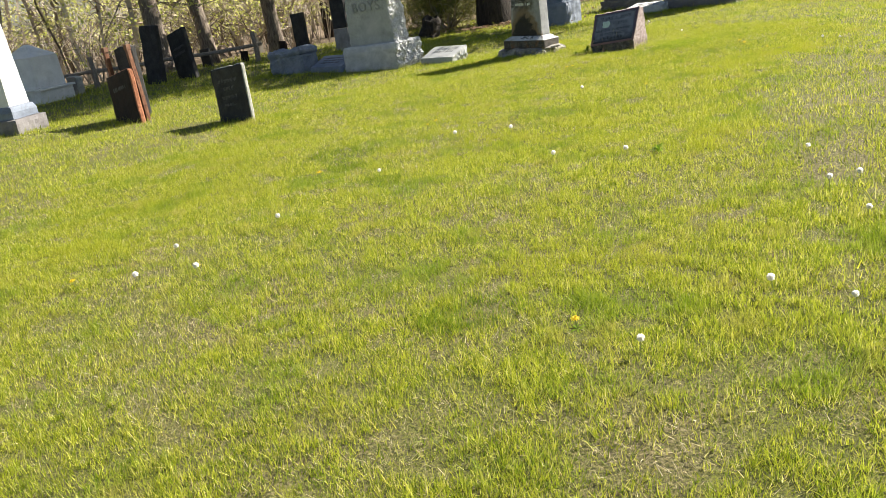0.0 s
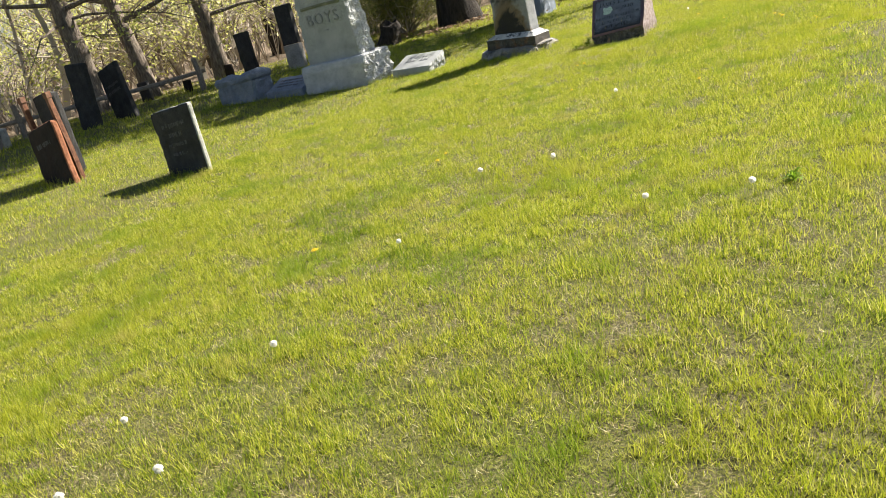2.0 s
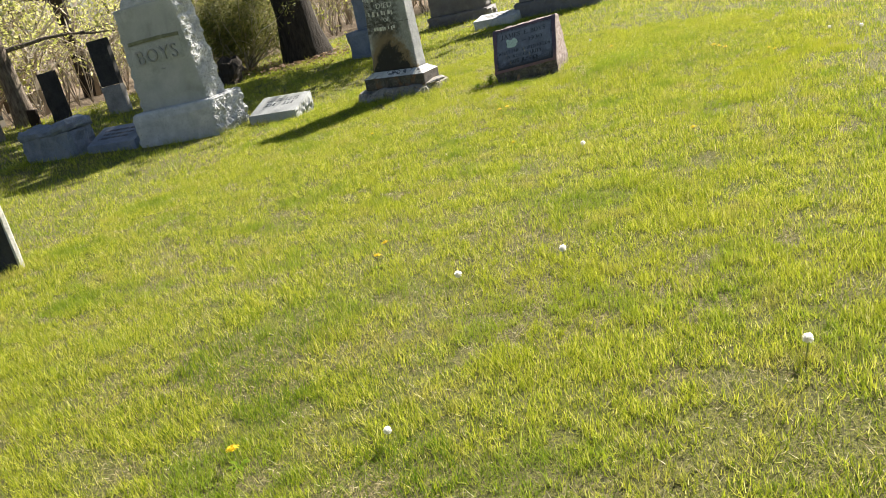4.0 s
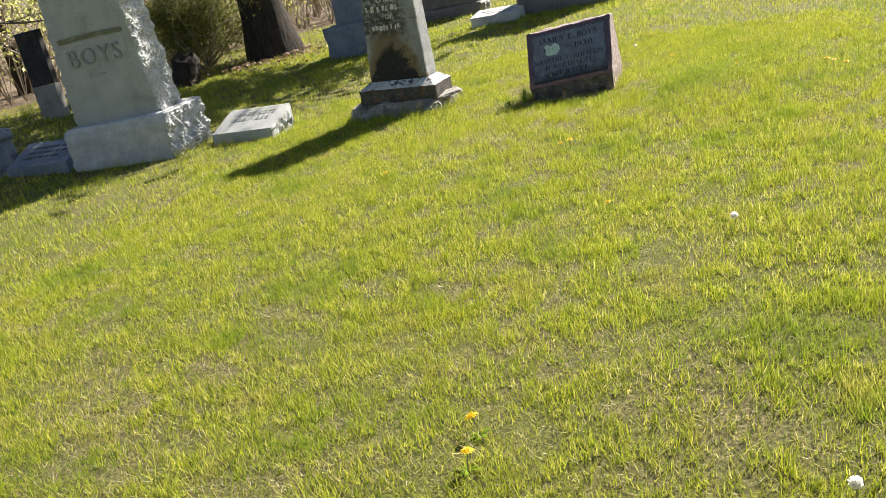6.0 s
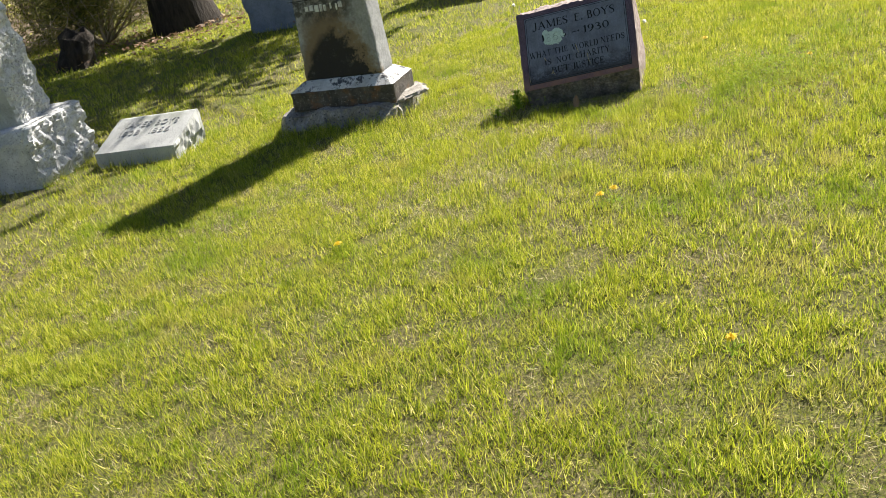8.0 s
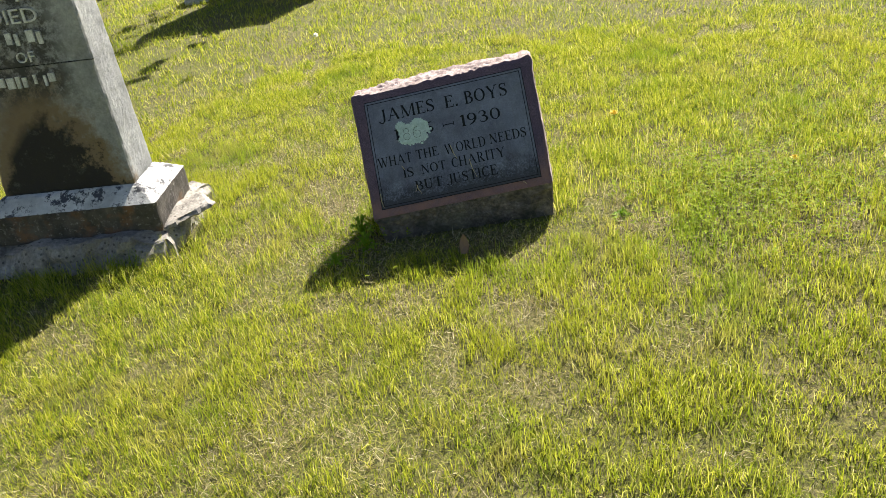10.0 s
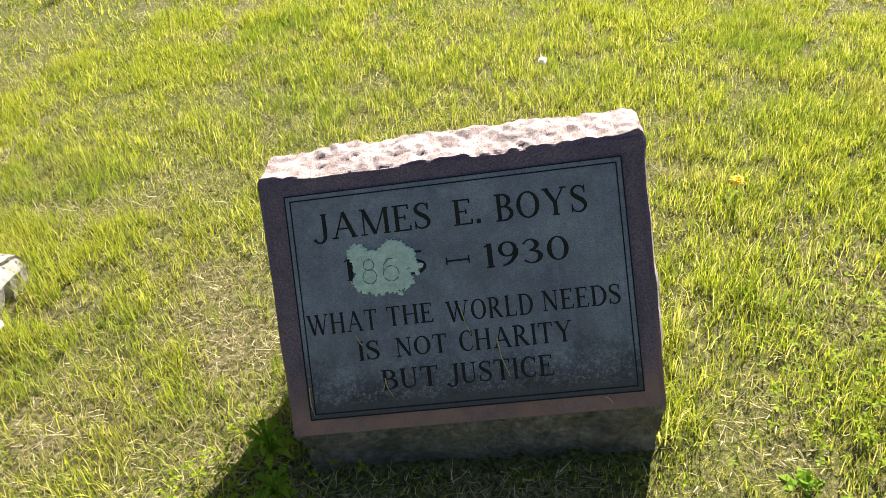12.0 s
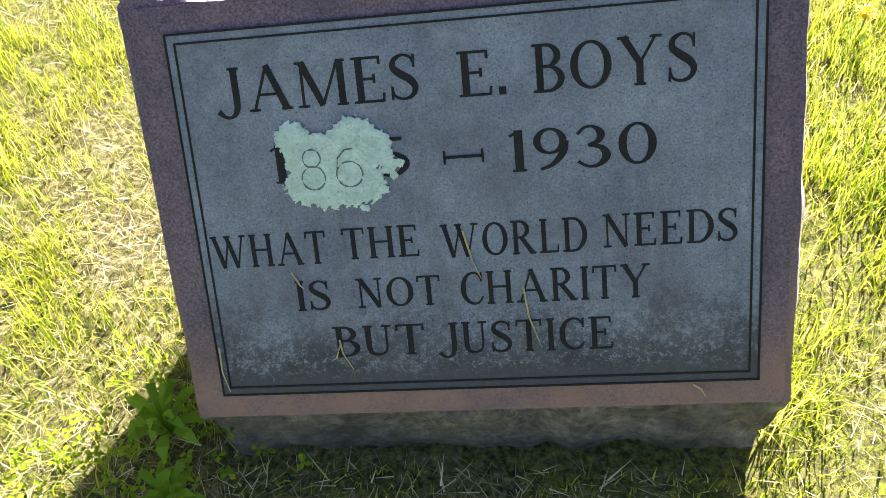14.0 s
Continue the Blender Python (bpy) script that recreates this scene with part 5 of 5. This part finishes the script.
def make_dandelion(rnd):
    t = thing("dandelion_flower", pose(0, 0, 0), "open yellow dandelion flower in the lawn", "flower", "yellow dandelions")
    verts, faces = [], []
    tube([Vector((0, 0, -0.01)), Vector((0.004, 0, 0.03)), Vector((0.006, 0.002, 0.056))], [0.0022, 0.002, 0.002], 5, verts, faces)
    part("stem", mesh_of("stem", verts, faces, "stem"), t)
    verts, faces = [], []
    for n, L, rise in ((20, 0.021, 0.25), (16, 0.016, 0.6), (11, 0.010, 1.1)):
        blade_ring(rnd, n, L, 0.0045, rise, verts, faces, 0.056)
    part("petals", mesh_of("petals", [Vector(v) + Vector((0.006, 0.002, 0)) for v in verts], faces, "petal"), t)
    verts, faces = [], []
    blade_ring(rnd, 6, 0.045, 0.012, 0.2, verts, faces)
    part("leaf_rosette", mesh_of("leaf_rosette", verts, faces, "broadleaf"), t)
    return t


def make_clock(rnd):
    t = thing("dandelion_clock", pose(0, 0, 0), "white dandelion seed head on a thin stem in the lawn", "flower", "dandelion seed heads")
    verts, faces = [], []
    tube([Vector((0, 0, -0.01)), Vector((0.005, 0.002, 0.035)), Vector((0.006, 0.004, 0.062))], [0.0022, 0.0018, 0.0018], 5, verts, faces)
    part("stem", mesh_of("stem", verts, faces, "stem"), t)
    verts, faces = [], []
    c = Vector((0.006, 0.004, 0.071))
    for k in range(100):
        z = 1 - 2 * (k + 0.5) / 100
        a = k * 2.39996
        d = Vector((math.sqrt(1 - z * z) * math.cos(a), math.sqrt(1 - z * z) * math.sin(a), z))
        u = d.cross(Vector((0.3, 0.2, 0.9))).normalized()
        w = d.cross(u)
        p = c + d * 0.0140 * rnd.uniform(0.75, 1.15)
        i = len(verts)
        verts += [c + d * 0.003, p - u * 0.0028, p + u * 0.0028, p - w * 0.0028, p + w * 0.0028]
        faces += [(i, i + 1, i + 2), (i, i + 3, i + 4)]
    part("down", mesh_of("down", verts, faces, "seed"), t)
    return t


def scatter_flowers():
    rnd = random.Random(41)
    clock, flower = make_clock(rnd), make_dandelion(rnd)
    clocks = ((2.27, -7.77), (2.74, -7.91), (2.52, -8.14), (5.40, -6.94), (5.23, -7.61), (4.68, -4.87), (5.04, -5.51), (5.15, -5.37), (5.39, -5.95), (5.71, -6.95), (2.71, 0.17), (2.37, -7.15), (3.63, -5.20), (2.00, -6.00), (2.97, 0.02), (3.14, -5.41), (1.57, -2.85), (2.06, -4.57), (1.67, -4.82), (-1.33, 3.02), (0.08, 1.67))
    flowers = ((4.90, -7.52), (2.21, -8.35), (1.52, -6.17), (2.38, -0.47), (1.78, 0.04), (1.17, 0.22), (2.30, -0.34), (2.23, -2.74), (0.94, -2.54), (1.82, 0.06), (1.90, -0.06), (1.05, -4.43), (1.08, -4.60), (0.37, -1.51), (0.41, -1.46), (-0.66, -1.90), (0.57, 0.90))
    for src, places in ((clock, clocks), (flower, flowers)):
        for k, (x, y) in enumerate(places):
            m = pose(x, y, lawn_height(x, y) - 0.012, rnd.uniform(-12, 12), rnd.uniform(-12, 12), rnd.uniform(0, 360)) @ Matrix.Scale(rnd.uniform(0.85, 1.15), 4)
            if k == 0:
                src.matrix_world = m
            else:
                c = copy_thing(src, m)
                c.scale = m.to_scale()


scatter_flowers()


def make_weed(m, n, length, width, rise, label, seed):
    rnd = random.Random(seed)
    t = thing("broadleaf_weed", m, label, "weed", "broadleaf weeds")
    verts, faces = [], []
    for k in range(3):
        blade_ring(rnd, n, length * (1 - 0.25 * k), width * (1 - 0.2 * k), rise * (1 + 0.8 * k), verts, faces, 0.01 * k)
    part("leaves", mesh_of("leaves", verts, faces, "broadleaf"), t)


make_weed(pose(-0.43, 0.02, 0.01), 7, 0.062, 0.016, 0.7, "green broadleaf weed growing against the headstone", 3)
make_weed(pose(-0.40, -0.07, 0.0), 6, 0.06, 0.015, 0.5, "small broadleaf weed in the headstone's shadow", 4)
make_weed(pose(0.53, -0.02, 0.0), 6, 0.042, 0.015, 0.4, "small bright weed beside the headstone", 5)
make_weed(pose(-0.50, -0.16, 0.0), 6, 0.05, 0.016, 0.4, "small weed in thin grass", 6)
make_weed(pose(3.72, -5.0, 0.0), 7, 0.07, 0.018, 0.5, "broadleaf weed in the open lawn", 7)


def build_dead_leaf():
    t = thing("dead_leaf", pose(-0.02, -0.215, 0.03, 55, 10, 20), "curled dead brown leaf lying in the grass", "leaf")
    verts = [(-0.012, 0, 0), (0, -0.002, 0.004), (0.012, 0, 0), (-0.018, 0.025, 0.006), (0, 0.025, 0), (0.018, 0.025, 0.006), (-0.012, 0.05, 0.01), (0, 0.05, 0.003), (0.012, 0.05, 0.01), (0, 0.068, 0.012)]
    part("blade", mesh_of("blade", verts, [(0, 1, 4, 3), (1, 2, 5, 4), (3, 4, 7, 6), (4, 5, 8, 7), (6, 7, 9), (7, 8, 9)], "dead_leaf"), t)


build_dead_leaf()


def build_litter():
    """Fallen leaves and sticks round the large tree's foot."""
    rnd = random.Random(51)
    verts, faces = [], []
    for k in range(1000):
        a, r = rnd.uniform(0, 2 * math.pi), 0.4 + abs(rnd.gauss(0, 0.9))
        x, y = -7.0 + r * math.cos(a) * 1.3, 5.2 + r * math.sin(a)
        s = rnd.uniform(0.02, 0.05)
        n = Vector((rnd.gauss(0, 0.4), rnd.gauss(0, 0.4), 1)).normalized()
        u = n.cross(Vector((math.cos(a * 7), math.sin(a * 7), 0.1))).normalized()
        w = n.cross(u)
        c = Vector((x, y, 0.03 + 0.03 * rnd.random()))
        i = len(verts)
        verts += [c - u * s, c + w * s * 0.5, c + u * s, c - w * s * 0.5]
        faces.append((i, i + 1, i + 2, i + 3))
    tagged(new("leaf_litter", mesh_of("leaf_litter", verts, faces, "dead_leaf")), "brown fallen leaves round the large tree", "leaf litter", "", "stuff")


build_litter()


# ---- grass ----
def value_noise(x, y, scale, seed):
    """Smooth noise from 0 to 1 for arrays of places."""
    rng = np.random.RandomState(seed)
    table = rng.rand(256, 256)
    u, v = x * scale + 500.3, y * scale + 500.7
    i, j = np.floor(u).astype(int), np.floor(v).astype(int)
    f, g = u - i, v - j
    f, g = f * f * (3 - 2 * f), g * g * (3 - 2 * g)
    a, b = table[i % 256, j % 256], table[(i + 1) % 256, j % 256]
    c, d = table[i % 256, (j + 1) % 256], table[(i + 1) % 256, (j + 1) % 256]
    return (a * (1 - f) + b * f) * (1 - g) + (c * (1 - f) + d * f) * g


WALKED = np.array([(6.8, -9.9), (4.3, -8.5), (2.5, -6.7), (1.5, -5.6), (0.6, -3.3), (0.2, -1.8), (0.0, 0.0)])


def away_from_walk(x, y):
    best = np.full(x.shape, 1e9)
    for (ax, ay), (bx, by) in zip(WALKED[:-1], WALKED[1:]):
        dx, dy = bx - ax, by - ay
        t = np.clip(((x - ax) * dx + (y - ay) * dy) / (dx * dx + dy * dy), 0, 1)
        best = np.minimum(best, np.hypot(x - ax - t * dx, y - ay - t * dy))
    return best


def clear_of_stones(x, y, grow=0.0):
    ok = np.ones(x.shape, bool)
    near = np.full(x.shape, 9.0)
    for px, py, hw, hd, yaw in FOOT:
        c, s = math.cos(yaw), math.sin(yaw)
        u, v = (x - px) * c + (y - py) * s, -(x - px) * s + (y - py) * c
        du, dv = np.abs(u) - hw, np.abs(v) - hd
        ok &= ~((du < 0) & (dv < 0))
        near = np.minimum(near, np.hypot(np.maximum(du, 0), np.maximum(dv, 0)))
    return ok, near


def heights(x, y):
    return 0.018 * np.sin(0.9 * x + 0.4) * np.cos(0.7 * y) + 0.012 * np.sin(2.1 * x - 1.3 * y) - 0.014


TUFTS = ((4.42, -7.62, 0.22), (0.95, -5.50, 0.3), (2.05, -6.16, 0.24), (1.4, -5.8, 0.16))


BARE = ((-0.24, -0.07, 0.09), (-0.05, -0.07, 0.09), (0.14, -0.06, 0.09), (-0.62, 0.0, 0.2), (0.47, 0.08, 0.13), (-0.6, 0.38, 0.16), (-0.2, -0.48, 0.2), (0.2, -0.62, 0.16), (0.7, 0.4, 0.16), (-0.75, -0.35, 0.14), (-1.0, 0.1, 0.18), (0.62, -0.75, 0.18), (-0.5, -1.1, 0.2), (1.4, -3.1, 0.25), (0.8, -2.0, 0.2), (2.4, -3.2, 0.2), (5.6, -8.0, 0.4), (4.9, -8.4, 0.3), (5.6, -6.6, 0.25), (3.3, -4.9, 0.25))


def bareness(x, y):
    """0 in full grass, up to 1 where the thatch lies bare."""
    out = np.clip((0.27 - value_noise(x, y, 7.0, 5)) * 6, 0, 0.85)
    wob = 0.5 + value_noise(x, y, 8.0, 13)
    for bx, by, br in BARE:
        br = (0.95 if abs(by) < 0.3 else 0.62) * br
        k = (np.abs(x - bx) < 2.5 * br) & (np.abs(y - by) < 2.5 * br)
        out[k] = np.maximum(out[k], np.clip(1.4 - np.hypot(x[k] - bx, y[k] - by) / (br * wob[k]), 0, 0.88))
    return out


def tufted(x, y):
    """Where blades stand together, from 0 to 1."""
    return 0.45 * value_noise(x, y, 9.0, 16) + 0.55 * value_noise(x, y, 24.0, 17)


def sow(rng, n, x0, x1, y0, y1):
    return rng.uniform(x0, x1, n), rng.uniform(y0, y1, n)


def blades(rng, x, y, length, width, lean, fine=False, plain=False):
    """Bent blades, as arrays of verts and triangles: three faces each if fine, one if plain, else two."""
    n = len(x)
    a, t = rng.uniform(0, 2 * np.pi, n), rng.uniform(0, 2 * np.pi, n)
    ux, uy = np.cos(a) * width / 2, np.sin(a) * width / 2
    lx, ly = np.cos(t) * lean * length, np.sin(t) * lean * length
    z = heights(x, y)
    up = length * np.sqrt(np.clip(1 - lean**2 * 0.8, 0.1, 1))
    low = [np.stack([x - ux, y - uy, z], 1), np.stack([x + ux, y + uy, z], 1)]
    mid = [np.stack([x + s * ux * 0.8 + lx * 0.3, y + s * uy * 0.8 + ly * 0.3, z + up * 0.6], 1) for s in ((-1, 1) if fine else (-1,))]
    tip = [np.stack([x + lx, y + ly, z + up], 1)]
    v = np.stack(low + mid + tip, 1).astype(np.float32)
    i = np.arange(n)[:, None] * v.shape[1]
    tris = [[0, 1, 3], [0, 3, 2], [2, 3, 4]] if fine else [[0, 1, 2], [2, 1, 3]]
    if plain:
        v, i, tris = v[:, [0, 1, 3]], np.arange(n)[:, None] * 3, [[0, 1, 2]]
    f = np.concatenate([i + k for k in tris], 1).reshape(-1, 3)
    return v.reshape(-1, 3), f


def tri_mesh(name, sets, material):
    base, vs, fs = 0, [], []
    for v, f in sets:
        vs.append(v)
        fs.append(f + base)
        base += len(v)
    v, f = np.concatenate(vs), np.concatenate(fs)
    me = bpy.data.meshes.new(name)
    me.vertices.add(len(v))
    me.vertices.foreach_set("co", v.astype(np.float32).ravel())
    me.loops.add(f.size)
    me.loops.foreach_set("vertex_index", f.astype(np.int32).ravel())
    me.polygons.add(len(f))
    me.polygons.foreach_set("loop_start", np.arange(0, f.size, 3, dtype=np.int32))
    me.update(calc_edges=True)
    me.materials.append(MAT[material])
    return me


def build_grass():
    rng = np.random.RandomState(61)
    green, dark, dry, clover = [], [], [], []

    def grow(n, x0, x1, y0, y1, keep, length, width, fine=False, plain=False):
        x, y = sow(rng, n, x0, x1, y0, y1)
        ok = keep(x, y, away_from_walk(x, y)) & (x > np.where(y < 2, -12.8, -12.8 + 0.62 * (y - 2)))
        x, y = x[ok], y[ok]
        ok, near = clear_of_stones(x, y)
        thick = value_noise(x, y, 1.1, 3) * 0.5 + value_noise(x, y, 4.5, 4) * 0.5
        thin = 1 - 0.85 * bareness(x, y)
        ok &= (rng.rand(len(x)) < np.clip(0.5 + 1.2 * (thick - 0.25), 0.25, 1) * thin * np.clip(2.4 * (tufted(x, y) - 0.18), 0.28, 1))
        x, y, near, thick = x[ok], y[ok], near[ok], thick[ok]
        m = len(x)
        clump = 0.35 + 0.5 * value_noise(x, y, 6.0, 9) + 1.0 * tufted(x, y)
        L = length * rng.uniform(0.45, 1.25, m) * clump
        L *= 1 + 0.9 * np.exp(-near / 0.07) * (near < 8)
        L *= np.where((np.abs(x) < 0.42) & (y > -0.13) & (y < 0.06), 0.26, 1.0)
        lean = np.clip(rng.normal(0.5, 0.28, m), 0.02, 0.97)
        d = np.zeros(m, bool)
        for tx, ty, tr in TUFTS:
            d |= np.hypot(x - tx, y - ty) < tr * (0.5 + 0.8 * value_noise(x, y, 5.0, 8))
        d &= rng.rand(m) < 0.62
        L[d] *= 1.15
        w = width * rng.uniform(0.6, 1.35, m)
        green.append(blades(rng, x[~d], y[~d], L[~d], w[~d], lean[~d], fine, plain))
        if d.any():
            dark.append(blades(rng, x[d], y[d], L[d], w[d], lean[d], fine, plain))

    # round the slant marker, where the walk ends
    def ragged(x, y):
        return 0.5 * (value_noise(x, y, 3.0, 21) - 0.5) + 0.3 * (rng.rand(len(x)) - 0.5)

    def by_marker(x, y):
        return np.hypot(x, (y - 0.2) * 0.95) + ragged(x, y) < 1.75

    grow(520000, -2.2, 2.2, -2.0, 2.4, lambda x, y, f: by_marker(x, y), 0.043, 0.0021, True)
    # the strip walked over
    grow(4000000, -3.4, 7.5, -10.2, 2.6, lambda x, y, f: (f + 1.5 * ragged(x, y) < 2.7) & ~by_marker(x, y), 0.037, 0.0032, False, True)
    # the rest of the lawn in view
    grow(900000, -7, 8.5, -8.8, 6, lambda x, y, f: f + 1.5 * ragged(x, y) >= 2.4, 0.044, 0.0055, False, True)
    grow(330000, -13, 9, -8, 14, lambda x, y, f: (f > 3.5) & ((x < -6) | (y > 5)), 0.058, 0.011, False, True)
    ob = new("grass", tri_mesh("grass", green, "grass"))
    tagged(ob, "bright yellow-green mown lawn grass with thin patches", "grass", "", "stuff")
    ob = new("grass_tufts", tri_mesh("grass_tufts", dark, "tuft"))
    tagged(ob, "darker green tufts of fescue in the lawn", "grass", "", "stuff")

    # dry stems lying between the blades
    for n, box, w, L in ((110000, (-1.9, 1.9, -1.6, 2.2), 0.0014, 0.040), (620000, (-3.0, 7.5, -10.2, 2.4), 0.0022, 0.032)):
        x, y = sow(rng, n, *box)
        ok, near = clear_of_stones(x, y)
        thick = value_noise(x, y, 1.1, 3) * 0.5 + value_noise(x, y, 4.5, 4) * 0.5
        ok &= rng.rand(n) < np.clip(0.75 - 1.15 * thick, 0.06, 1) + 1.0 * bareness(x, y)
        ok &= away_from_walk(x, y) < 2.9
        x, y = x[ok], y[ok]
        m = len(x)
        v, f = blades(rng, x, y, L * rng.uniform(0.4, 1.3, m), w * rng.uniform(0.5, 1.2, m), np.clip(rng.normal(0.97, 0.06, m), 0.6, 1.08), False, True)
        v = v.reshape(-1, 3, 3)
        v[:, :, 2] += rng.uniform(0.0, 0.018, m)[:, None]
        dry.append((v.reshape(-1, 3), f))
    ob = new("dry_thatch", tri_mesh("dry_thatch", dry, "straw"))
    tagged(ob, "pale dry grass stems lying between the green blades", "thatch", "", "stuff")

    # clover patch beside the marker
    x = np.concatenate([rng.normal(0.95, 0.2, 1300), rng.normal(1.45, 0.4, 900), rng.normal(-0.45, 0.10, 160)])
    y = np.concatenate([rng.normal(0.05, 0.24, 1300), rng.normal(0.5, 0.5, 900), rng.normal(-0.05, 0.10, 160)])
    ok, near = clear_of_stones(x, y)
    x, y = x[ok], y[ok]
    m = len(x)
    vs, fs = [], []
    z = heights(x, y) + rng.uniform(0.03, 0.065, m)
    a0 = rng.uniform(0, 6.28, m)
    for k in range(3):
        a = a0 + k * 2.094
        s = 0.006
        c, q = np.cos(a), np.sin(a)
        tilt = rng.normal(0, 0.003, m)
        p0 = np.stack([x, y, z], 1)
        p1 = np.stack([x + c * s - q * s * 0.6, y + q * s + c * s * 0.6, z + 0.002 + tilt], 1)
        p2 = np.stack([x + c * s * 1.7, y + q * s * 1.7, z + tilt], 1)
        p3 = np.stack([x + c * s + q * s * 0.6, y + q * s - c * s * 0.6, z + 0.002 + tilt], 1)
        v = np.stack([p0, p1, p2, p3], 1).reshape(-1, 3)
        i = np.arange(m)[:, None] * 4
        clover.append((v, np.concatenate([i + [0, 1, 2], i + [0, 2, 3]], 1).reshape(-1, 3)))
    tagged(new("clover", tri_mesh("clover", clover, "clover")), "patch of green clover beside the slant headstone", "clover", "", "stuff")


build_grass()
